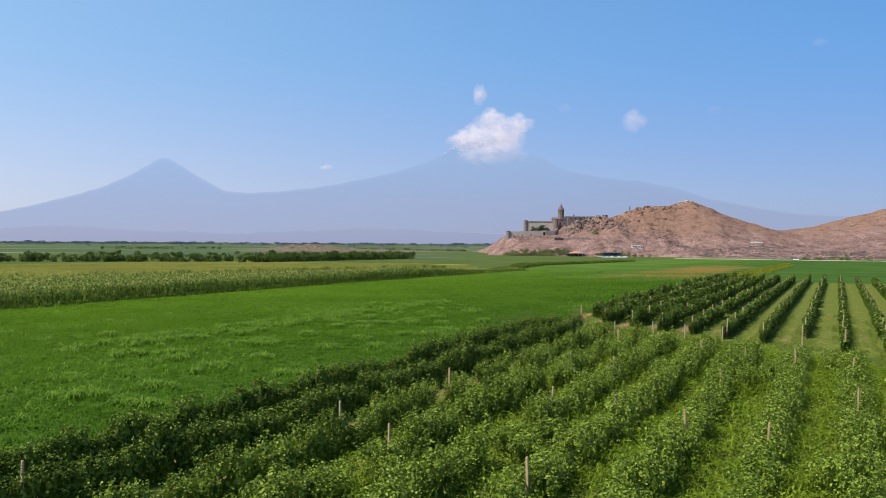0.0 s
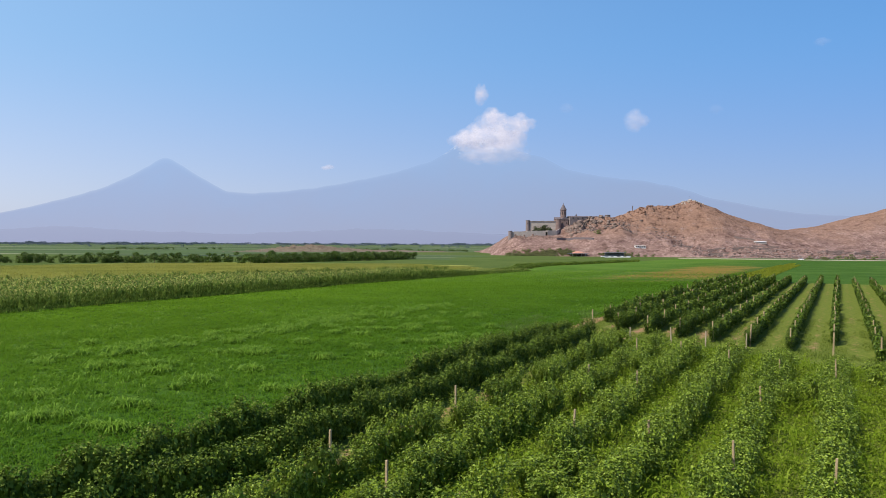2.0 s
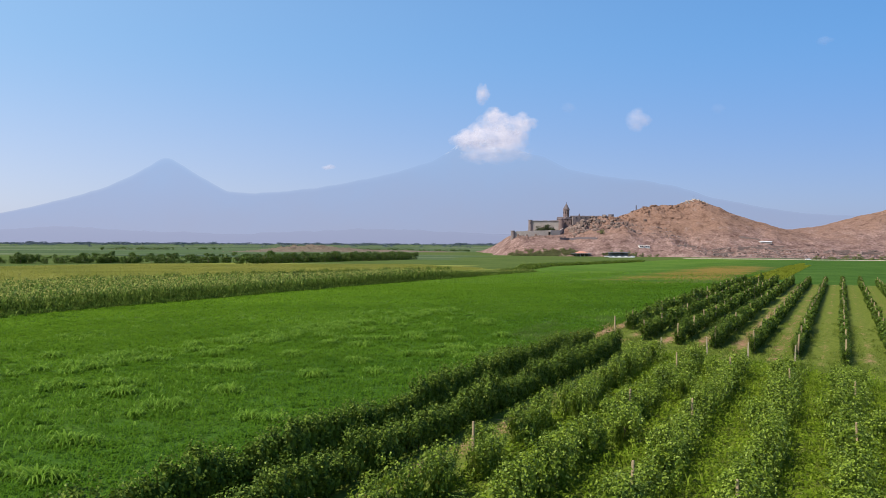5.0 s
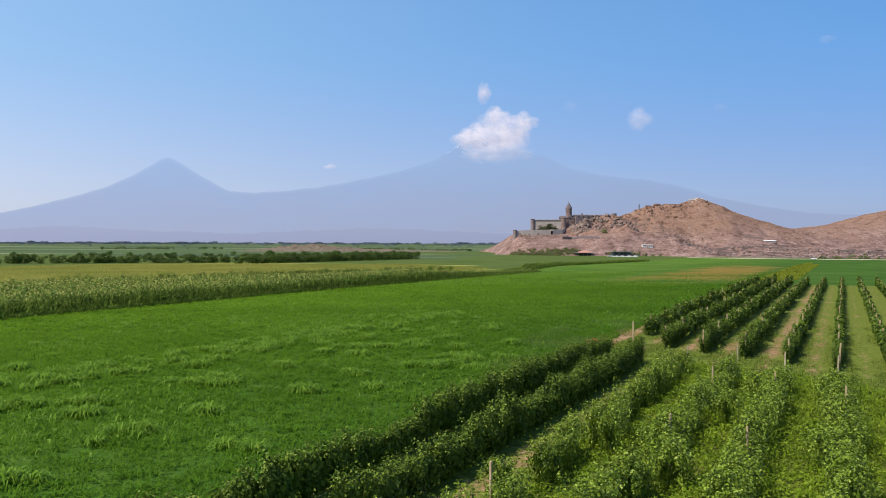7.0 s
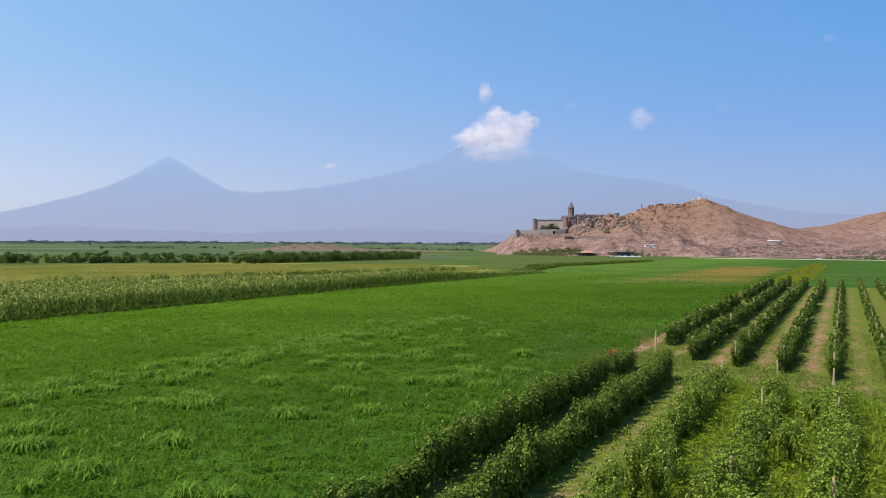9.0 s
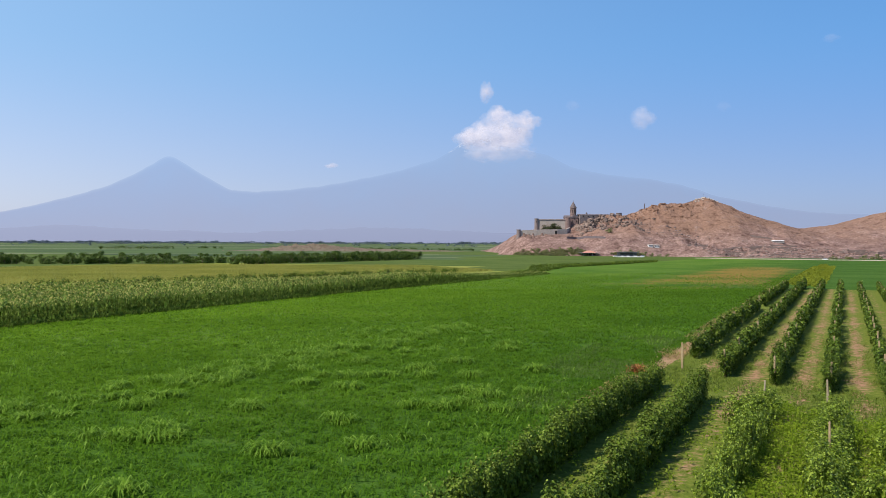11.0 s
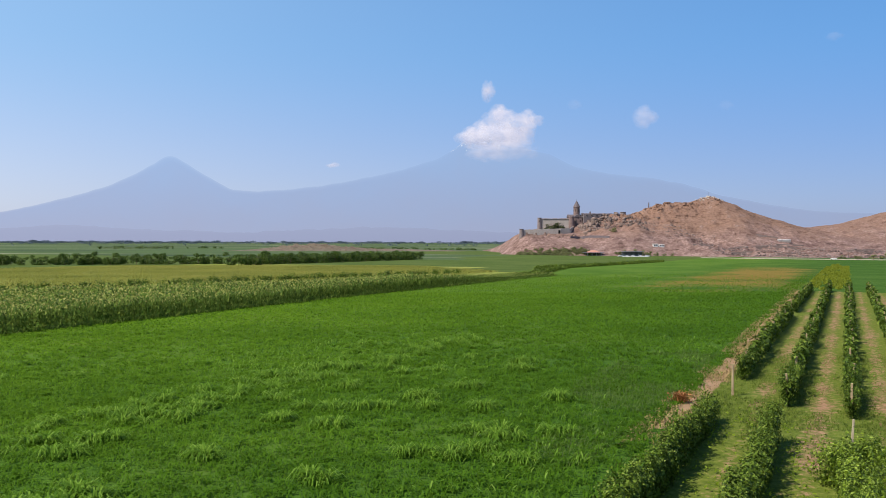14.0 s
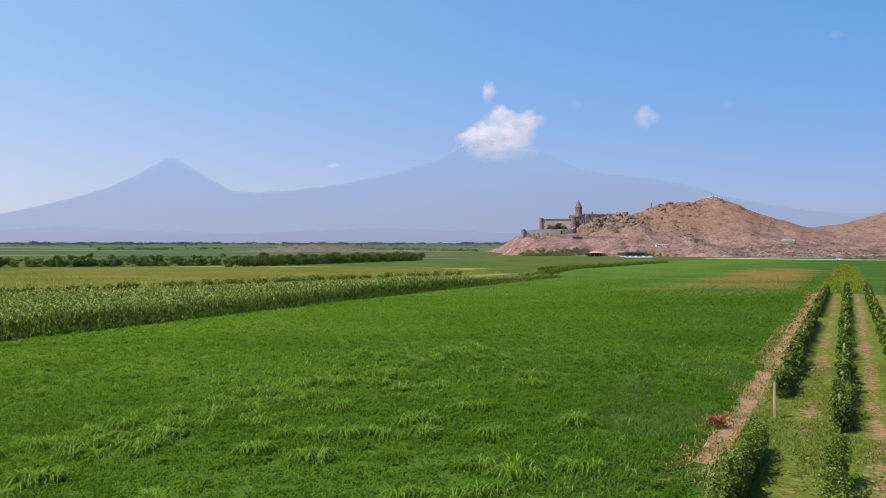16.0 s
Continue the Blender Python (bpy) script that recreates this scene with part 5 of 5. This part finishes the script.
# ---- the walled monastery on its spur ----
def wall_run(name, a, b, top_a, top_b, foot, thick, material, parent, label="", merlons=False):
    """A battered wall from a to b in plan, with uneven coping."""
    ax, ay = a
    bx, by = b
    L = math.hypot(bx - ax, by - ay)
    n = max(2, int(L / 1.6))
    d = ((bx - ax) / L, (by - ay) / L)
    q = (-d[1], d[0])
    bm = bmesh.new()
    rows = []
    for k in range(n + 1):
        t = k / n
        x, y = ax + (bx - ax) * t, ay + (by - ay) * t
        top = top_a + (top_b - top_a) * t + float(rng.normal(0, 0.12))
        if merlons and k % 2:
            top -= 0.5
        low = foot if isinstance(foot, (int, float)) else foot(x, y)
        ring = []
        for off, z in ((-thick * 0.65, low), (thick * 0.65, low), (thick * 0.45, top), (-thick * 0.45, top)):
            ring.append(bm.verts.new((x + q[0] * off, y + q[1] * off, z)))
        rows.append(ring)
    for r0, r1 in zip(rows, rows[1:]):
        for k in range(4):
            bm.faces.new((r0[k], r0[(k + 1) % 4], r1[(k + 1) % 4], r1[k]))
    bm.faces.new(rows[0])
    bm.faces.new(rows[-1])
    return part(name, bm, material, parent, label)


def round_tower(name, x, y, r, low, top, parent, material=None):
    bm = bmesh.new()
    cone(bm, r * 1.08, r * 0.95, top - low, (x, y, low), 16)
    cone(bm, r * 1.05, r * 1.05, 0.5, (x, y, top - 0.02), 16)
    return part(name, bm, material or M_stone, parent)


def build_monastery():
    foot = lambda x, y: float(hill_z(x, y)) - 3.0
    up = thing("fortress_wall", "tan stone curtain wall with a round corner tower", "wall", place=(0, 0, 0))
    wall_run("wall", (168, 905), (198, 903), 32.7, 33.0, foot, 1.4, M_stone, up)
    wall_run("coping", (168, 905), (198, 903), 33.1, 33.4, 32.55, 1.9, M_tower, up, "darker coping stones")
    wall_run("wall", (168, 906), (175, 935), 32.6, 33.5, foot, 1.4, M_stone, up)
    tower = round_tower("tower", 166.9, 905, 2.2, foot(167, 905), 33.4, up, M_tower)
    part("slit", box(bmesh.new(), (0.35, 0.3, 1.4), (166.6, 902.85, 30.2)), M_dark, tower, "narrow dark slit")
    round_tower("bastion", 200.5, 903, 3.0, foot(200, 903) - 2, 34.8, up, M_church)
    low = thing("lower_wall", "low tan stone terrace wall with a broken top", "wall", place=(0, 0, 0))
    wall_run("wall", (142.5, 868), (160, 869), 20.8, 21.4, foot, 1.2, M_stone, low, "", True)
    wall_run("wall", (160, 869), (179.8, 871.6), 21.4, 22.0, foot, 1.2, M_stone, low)
    wall_run("wall", (182.2, 872), (193, 876), 22.0, 22.4, foot, 1.2, M_stone, low)
    wall_run("wall", (193, 876), (203, 903), 22.4, 25.0, foot, 1.2, M_stone, low)
    wall_run("lintel", (179.6, 871.6), (182.4, 872), 22.0, 22.0, 20.4, 1.3, M_stone, low)
    part("gate", box(bmesh.new(), (2.6, 0.3, 6.0), (181, 872.2, 17.6), 9), M_dark, low, "dark arched gate")
    round_tower("tower", 141.5, 868, 2.2, foot(141.5, 868), 21.0, low, M_tower)
    for k in range(3):
        bx = 147 + 9.5 * k
        bm = cone(bmesh.new(), 1.5, 0.9, 5.5, (bx, 867.6 + 0.06 * (bx - 147), foot(bx, 867)), 5)
        part("buttress", bm, M_rock, low, "rough stone buttress")
    # The church: crossed gabled arms, a drum and a tented roof.
    ch = thing("church", "reddish stone church with a tall pointed drum dome", "church", place=(0, 0, 0))
    cx, cy = 208.8, 914
    bm = bmesh.new()
    box(bm, (17.5, 8, 17), (cx - 1, cy, 26.5))
    box(bm, (8, 14, 17), (cx, cy, 26.5))
    part("nave", bm, M_church, ch)
    bm = bmesh.new()
    gable(bm, 18.2, 8.8, 2.8, (cx - 1, cy, 34.9), True)
    gable(bm, 8.8, 14.8, 3.4, (cx, cy, 34.95), False)
    part("roof", bm, M_tile, ch, "brown stone gable roof")
    drum = part("drum", cone(bmesh.new(), 3.4, 3.4, 9.2, (cx, cy, 36.6), 12), M_church, ch)
    for k in range(8):
        a = radians(45 * k + 15)
        bm = box(bmesh.new(), (0.5, 0.25, 3.0), (cx + 3.32 * math.cos(a), cy + 3.32 * math.sin(a), 42.2), 45 * k + 105)
        part("window", bm, M_dark, drum, "narrow dark window")
    for z in (38.9, 44.6):
        part("string_course", cone(bmesh.new(), 3.6, 3.55, 0.35, (cx, cy, z), 12), M_church, drum)
    part("cornice", cone(bmesh.new(), 3.9, 3.8, 0.45, (cx, cy, 45.6), 12), M_church, ch)
    dome = part("dome_roof", cone(bmesh.new(), 3.85, 0.05, 6.9, (cx, cy, 46.05), 12), M_tile, ch, "pointed brown stone tent roof")
    bm = bmesh.new()
    box(bm, (0.18, 0.18, 1.3), (cx, cy, 53.3))
    box(bm, (0.7, 0.18, 0.18), (cx, cy, 53.5))
    part("cross", bm, M_dark, dome)
    for dx, dy, z in ((-6.5, 4.05, 31.5), (0.0, 7.05, 34.0), (-2.2, 7.05, 31.0), (2.2, 7.05, 31.0)):
        part("window", box(bmesh.new(), (0.6, 0.3, 2.0), (cx + dx, cy - dy, z)), M_dark, ch, "narrow dark window")
    bt = thing("bell_turret", "small stone bell turret with a pointed cap", "turret", place=(0, 0, 0))
    part("shaft", cone(bmesh.new(), 0.9, 0.85, 6, (222.5, 910, 33.5), 8), M_church, bt)
    part("cap", cone(bmesh.new(), 1.15, 0.05, 1.9, (222.5, 910, 39.5), 8), M_tile, bt)
    # The long range of cells along the ridge.
    cells = thing("monastery_range", "long low dark-roofed stone range along the ridge", "building", place=(0, 0, 0))
    # shade on the front wall is put into its darker stone colour
    wall_run("wall", (214, 906), (256, 914.5), 38.0, 38.3, foot, 2.0, M_tower, cells)
    wall_run("wall", (214, 913), (256, 920.5), 38.0, 38.3, foot, 1.2, M_stone, cells)
    wall_run("roof", (213.6, 909.6), (256.6, 917.6), 38.9, 39.1, 37.9, 6.8, M_tile, cells, "flat dark stone roof")
    for k in range(7):
        t = (k + 0.7) / 7.4
        bm = box(bmesh.new(), (0.9, 0.4, 1.4), (214 + 42 * t, 904.75 + 8.5 * t, 36.6), 11.5)
        part("window", bm, M_dark, cells, "small dark window")
    et = thing("end_tower", "squat round stone tower at the end of the range", "tower", place=(0, 0, 0))
    round_tower("tower", 259.6, 915, 3.2, foot(259, 915), 40.3, et, M_tower)
    # A retaining wall carries the path up to the gate.
    rw = thing("retaining_wall", "long dark stone retaining wall of the approach path", "wall", place=(0, 0, 0))
    bend = ((188, 852), (199, 857), (208, 848), (220.5, 827.5))
    for a, b in zip(bend, bend[1:]):
        wall_run("wall", a, b, float(hill_z(*a)) + 2.0, float(hill_z(*b)) + 2.0, lambda x, y: float(hill_z(x, y)) - 2, 0.9, M_tile, rw)
    bm = cone(bmesh.new(), 0.8, 0.5, 10.8, (297.5, 944, float(hill_z(297.5, 944)) - 0.5), 8)
    tagged(part("memorial_pillar", bm, M_tile), "slim dark stone pillar on the ridge", "pillar")
    bm = bmesh.new()
    z = float(hill_z(366, 944))
    cone(bm, 0.12, 0.08, 5.5, (366, 944, z - 0.4), 6)
    box(bm, (1.4, 0.12, 0.14), (366, 944, z + 4.2))
    tagged(part("summit_cross", bm, M_sheet), "thin metal cross on the hilltop", "cross")


build_monastery()


def make_house(name, label, x, y, w, d, h, roof, turn, wall_m, roof_m, windows=3, group=""):
    z = max(float(hill_z(x, y)), float(ground_z(x, y)))
    ob = thing(name, label, "building", group, (x, y, z), turn)
    part("wall", box(bmesh.new(), (w, d, h + 1), (0, 0, h / 2 - 0.5)), wall_m, ob)
    bm = gable(bmesh.new(), w + 0.8, d + 0.8, roof, (0, 0, h), True)
    part("roof", bm, roof_m, ob)
    for k in range(windows):
        bm = box(bmesh.new(), (1.0, 0.12, 1.1), (-w / 2 + w * (k + 0.5) / windows, -d / 2 - 0.03, h * 0.55))
        part("window", bm, M_dark, ob, "dark window")
    return ob


def build_settlement():
    # Pavilion with a red hipped roof.
    x, y = 195, 790
    z = float(ground_z(x, y))
    pav = thing("pavilion", "open pavilion under a wide red roof", "pavilion", "", (x, y, z), 8)
    for dx in (-6.5, -2.2, 2.2, 6.5):
        for dy in (-3, 3):
            part("column", cone(bmesh.new(), 0.2, 0.18, 2.9, (dx, dy, -0.1), 8), M_white, pav)
    bm = cone(bmesh.new(), 8.2, 2.2, 1.9, (0, 0, 3.15), 4)
    bmesh.ops.rotate(bm, verts=bm.verts, cent=(0, 0, 0), matrix=Matrix.Rotation(radians(45), 3, 'Z'))
    bmesh.ops.scale(bm, verts=bm.verts, vec=(1.0, 0.6, 1))
    part("roof", bm, M_red_roof, pav, "red sheet-metal roof")
    part("eave", box(bmesh.new(), (18.5, 8.4, 0.4), (0, 0, 2.93), 0, 0.08), M_sheet, pav, "wide flat grey eave")
    part("back_wall", box(bmesh.new(), (14, 0.3, 2.7), (0, 3.2, 1.3)), M_dark, pav)
    # Long shelter over parked vehicles.
    x, y = 222, 757
    z = float(ground_z(x, y))
    sh = thing("shelter", "long open shelter with a dark flat roof", "shelter", "", (x, y, z), -3)
    bm = box(bmesh.new(), (18.5, 7, 0.5), (0, 0, 4.2), 0, 0.08)
    part("roof", bm, M_sheet, sh, "dark grey flat roof")
    for k in range(5):
        part("column", cone(bmesh.new(), 0.16, 0.14, 4.1, (-8.4 + 4.2 * k, -3, -0.1), 8), M_sheet, sh)
        part("column", cone(bmesh.new(), 0.16, 0.14, 4.1, (-8.4 + 4.2 * k, 3, -0.1), 8), M_sheet, sh)
    part("back_wall", box(bmesh.new(), (18, 0.3, 4.0), (0, 3.3, 1.95)), M_sheet, sh)
    first = None
    for vx, vy, turn in ((206.5, 742, 10), (213, 744, 80), (218, 743, 95), (225, 745, 88), (232, 747, 20), (330, 622, 150)):
        if first is None:
            first = make_car(vx, vy, turn)
        else:
            copy_thing(first, pose(vx, vy, float(ground_z(vx, vy)), 0, 0, turn))
    bm = box(bmesh.new(), (24, 0.5, 1.1), (219, 738.5, float(ground_z(219, 738)) + 0.2), 3, 0.1)
    tagged(part("kiosk_wall", bm, M_white), "low white wall before the parking place", "wall")
    make_house("cottage", "small white cottage at the foot of the hill", 257, 801.5, 4.2, 3.2, 1.6, 0.8, 6, M_white, M_stone, 2, "white cottages")
    make_house("cottage", "small white cottage at the foot of the hill", 263.5, 803, 4.8, 3.2, 1.6, 0.8, 2, M_white, M_stone, 2, "white cottages")
    make_house("long_house", "long white building on the hillside", 405.5, 848, 12, 5, 1.3, 0.6, -4, M_stone, M_white, 0)
    terraces = []
    for k in range(58):
        tx, ty = rng.uniform(290, 600), rng.uniform(0.12, 0.62)
        toe = float(np.interp(tx, TOE_X, TOE_Y))
        terraces.append((tx, toe + ty * 170, tx + rng.uniform(8, 26), toe + ty * 170 - rng.uniform(0, 4)))
    for x0, y0, x1, y1 in terraces + list(((382, 862, 404, 858), (392, 838, 420, 836), (398, 826, 414, 825), (360, 800, 392, 796))):
        ob = thing("terrace_wall", "low dark stone terrace wall on the slope", "wall", "terrace walls", (0, 0, 0))
        wall_run("wall", (x0, y0), (x1, y1), float(hill_z(x0, y0)) + 1.1, float(hill_z(x1, y1)) + 1.1, lambda x, y: float(hill_z(x, y)) - 1.5, 0.8, M_grave, ob)


def make_car(x, y, turn):
    ob = thing("car", "white car parked by the road", "car", "parked cars", (x, y, float(ground_z(x, y))), turn)
    bm = box(bmesh.new(), (4.3, 1.75, 0.75), (0, 0, 0.62), 0, 0.18)
    part("body", bm, M_white, ob)
    bm = box(bmesh.new(), (2.3, 1.55, 0.62), (-0.2, 0, 1.22), 0, 0.2)
    part("cabin", bm, M_sheet, ob, "dark glazed cabin")
    for dx in (-1.35, 1.35):
        for dy in (-0.8, 0.8):
            bm = cone(bmesh.new(), 0.32, 0.32, 0.2, (0, 0, -0.1), 12)
            bmesh.ops.rotate(bm, verts=bm.verts, cent=(0, 0, 0), matrix=Matrix.Rotation(radians(90), 3, 'X'))
            bmesh.ops.translate(bm, verts=bm.verts, vec=(dx, dy, 0.32))
            part("wheel", bm, M_dark, ob)
    return ob


build_settlement()


def build_road():
    """A pale dirt road along the far edge of the green fields."""
    line = [(262, 700), (280, 684), (340, 627), (420, 570), (560, 480), (760, 360)]
    V, F = [], []
    for k, (x, y) in enumerate(line):
        a, b = line[max(k - 1, 0)], line[min(k + 1, len(line) - 1)]
        L = math.hypot(b[0] - a[0], b[1] - a[1])
        q = (-(b[1] - a[1]) / L, (b[0] - a[0]) / L)
        for side in (-1.8, 1.8):
            px, py = x + q[0] * side, y + q[1] * side
            V += [(px, py, float(ground_z(px, py)) + 0.35), (px + q[0] * side * 0.3, py + q[1] * side * 0.3, float(ground_z(px, py)) - 0.1)]
    for k in range(len(line) - 1):
        o = 4 * k
        F += [(o, o + 4, o + 6, o + 2), (o + 1, o + 5, o + 4, o), (o + 2, o + 6, o + 7, o + 3)]
    ob = np_object("road", V, F, M_road)
    tagged(ob, "pale dusty dirt road along the green fields", "road", kind="structure")


build_road()


# ---- small things in the fields ----
def rust_bush():
    x, y = 20.6, 93.2
    ob = thing("dry_bush", "rust-red dried bush at the meadow's edge", "bush", "", (x, y, 0), 20)
    n = 150
    r = np.abs(rng.normal(0, 0.3, n))
    a = rng.uniform(0, 6.283, n)
    P = np.stack([r * np.cos(a), r * np.sin(a), np.full(n, -0.02)], axis=1)
    np_object("stems", *blades(P, rng.uniform(0.35, 0.9, n), 0.03, rng.uniform(0.3, 1.2, n)), M_rust, ob)
    P = rng.normal(0, 1, (130, 3)) * [0.28, 0.28, 0.16] + [0, 0, 0.36]
    np_object("dead_leaves", *leaves(P, rng.normal(0, 1, P.shape), 0.13), M_rust, ob)


rust_bush()


def build_gravel():
    n = 7000
    p, s = rng.uniform(-29.5, -8, n), rng.uniform(81, 135, n)
    lane = ((p - ROW_FIRST) / ROW_GAP) % 1
    row = np.clip(np.round((p - ROW_FIRST) / ROW_GAP), 0, ROWS - 1).astype(int)
    k = (p < -27.9) | ((np.abs(lane - 0.53) < 0.16) & (s > np.array(NEAR_END)[row] + 3) & (fbm(p / 1.5, s / 3, 71, 2) > 0.45))
    x, y = to_xy(p[k], s[k])
    size = 0.05 + 0.13 * rng.random(len(x)) ** 2
    ob = np_object("gravel", *stones(x, y, np.full(len(x), 0.015), size, 0.6), M_soil)
    tagged(ob, "small reddish-brown stones on the bare earth strips", "gravel", kind="stuff")


build_gravel()


# ---- clouds ----
def cloud_material():
    """Vapour with its sunlit and shaded tones painted as glow; it thins out towards the rim of each billow."""
    m, nt, bsdf = nodes_of("cloud_vapour")
    pos = world_place(nt)
    bsdf.inputs["Base Color"].default_value = (0.9, 0.9, 0.92, 1)
    bsdf.inputs["Roughness"].default_value = 1
    bsdf.inputs["Specular IOR Level"].default_value = 0
    puff = noise_node(nt, 0.018, 6, 0.62, pos)
    em = nt.nodes.new("ShaderNodeEmission")
    nt.links.new(ramp(nt, noise_node(nt, 0.012, 4, 0.6, pos), ((0.35, (0.44, 0.475, 0.65)), (0.65, (0.66, 0.635, 0.735)))), em.inputs[0])
    glowing = nt.nodes.new("ShaderNodeMixShader")
    glowing.inputs[0].default_value = 0.9
    nt.links.new(bsdf.outputs[0], glowing.inputs[1])
    nt.links.new(em.outputs[0], glowing.inputs[2])
    body = nt.nodes.new("ShaderNodeAttribute")
    body.attribute_name = "body"
    k = math_node(nt, 'ADD', body.outputs["Fac"], math_node(nt, 'MULTIPLY', math_node(nt, 'SUBTRACT', puff, 0.5), 1.7))
    veil = nt.nodes.new("ShaderNodeAttribute")
    veil.attribute_name = "veil"
    alpha = math_node(nt, 'MULTIPLY', ramp(nt, k, ((0.12, (0, 0, 0)), (1.25, (0.9, 0.9, 0.9)))), veil.outputs["Fac"])
    clear = nt.nodes.new("ShaderNodeBsdfTransparent")
    thin = nt.nodes.new("ShaderNodeMixShader")
    nt.links.new(alpha, thin.inputs[0])
    nt.links.new(clear.outputs[0], thin.inputs[1])
    nt.links.new(glowing.outputs[0], thin.inputs[2])
    nt.links.new(thin.outputs[0], nt.nodes["Material Output"].inputs[0])
    return m


M_cloud = cloud_material()


def build_cloud(label, lumps, weight=1.0, radius=4060, veil=1.0):
    """Billows, each an open bulging dome; lumps: bearing, height angle, half width, half height in degrees."""
    V, F, body = [], [], []
    per = math.radians(1) * radius
    rings, around = 12, 30
    for n, (az, el, wa, he) in enumerate(lumps):
        k0 = len(V)
        for i in range(rings + 1):
            f = i / rings
            for j in range(around):
                a = 6.2832 * j / around
                rim = 0.8 + 0.5 * float(vnoise(math.cos(a) * 1.6 + 5 * n, math.sin(a) * 1.6 + 9 + weight * 3, 17))
                b = radians(az + math.cos(a) * f * wa * rim)
                r = radius + 14 * n - (1 - f * f) * per * wa * 0.45
                z = math.tan(radians(el)) * radius + math.sin(a) * f * he * per * rim + 9.6
                V.append((math.sin(b) * r, math.cos(b) * r, z))
                body.append((1 - f * f) * weight)
        for i in range(rings):
            for j in range(around):
                q = k0 + i * around
                F.append((q + j, q + (j + 1) % around, q + around + (j + 1) % around, q + around + j))
    ob = np_object("cloud", V, F, M_cloud)
    ob.data.attributes.new("body", 'FLOAT', 'POINT').data.foreach_set("value", np.array(body, np.float32))
    ob.data.attributes.new("veil", 'FLOAT', 'POINT').data.foreach_set("value", np.full(len(body), veil, np.float32))
    ob.data.polygons.foreach_set("use_smooth", [True] * len(ob.data.polygons))
    tagged(ob, label, "cloud", "clouds", kind="structure")


build_cloud("bright white cloud round the mountain's peak", ((7.7, 6.95, 2.7, 0.95), (8.6, 7.6, 2.0, 1.25), (6.1, 7.0, 1.5, 0.75), (8.0, 8.5, 1.0, 0.85), (9.9, 8.3, 1.0, 0.75), (8.8, 7.1, 1.9, 0.9), (6.9, 7.6, 1.3, 0.85)), 1.0)
build_cloud("thin veil of cloud under the bright cloud", ((8.6, 6.1, 2.6, 0.85), (7.2, 6.0, 1.8, 0.6)), 0.9, 4040, 0.45)
build_cloud("small white wisp of cloud above the peak", ((7.08, 10.15, 0.38, 0.72), (7.42, 10.2, 0.34, 0.62), (7.2, 9.85, 0.6, 0.5)), 0.7)
build_cloud("small faint white cloud", ((17.75, 8.15, 1.0, 0.8), (17.9, 8.2, 0.8, 0.6)), 0.8, 4060, 0.42)
build_cloud("faint wisp of cloud", ((13.1, 9.1, 0.6, 0.4),), 0.7, 4060, 0.16)
build_cloud("faint wisp of cloud", ((-3.5, 5.02, 0.5, 0.16), (-3.25, 5.12, 0.4, 0.16)), 0.95, 4060, 0.7)
build_cloud("faint wisp of cloud", ((22.9, 8.75, 0.5, 0.35),), 0.7, 4060, 0.13)
build_cloud("faint wisp of cloud", ((29.2, 12.5, 0.6, 0.3),), 0.7, 4060, 0.22)
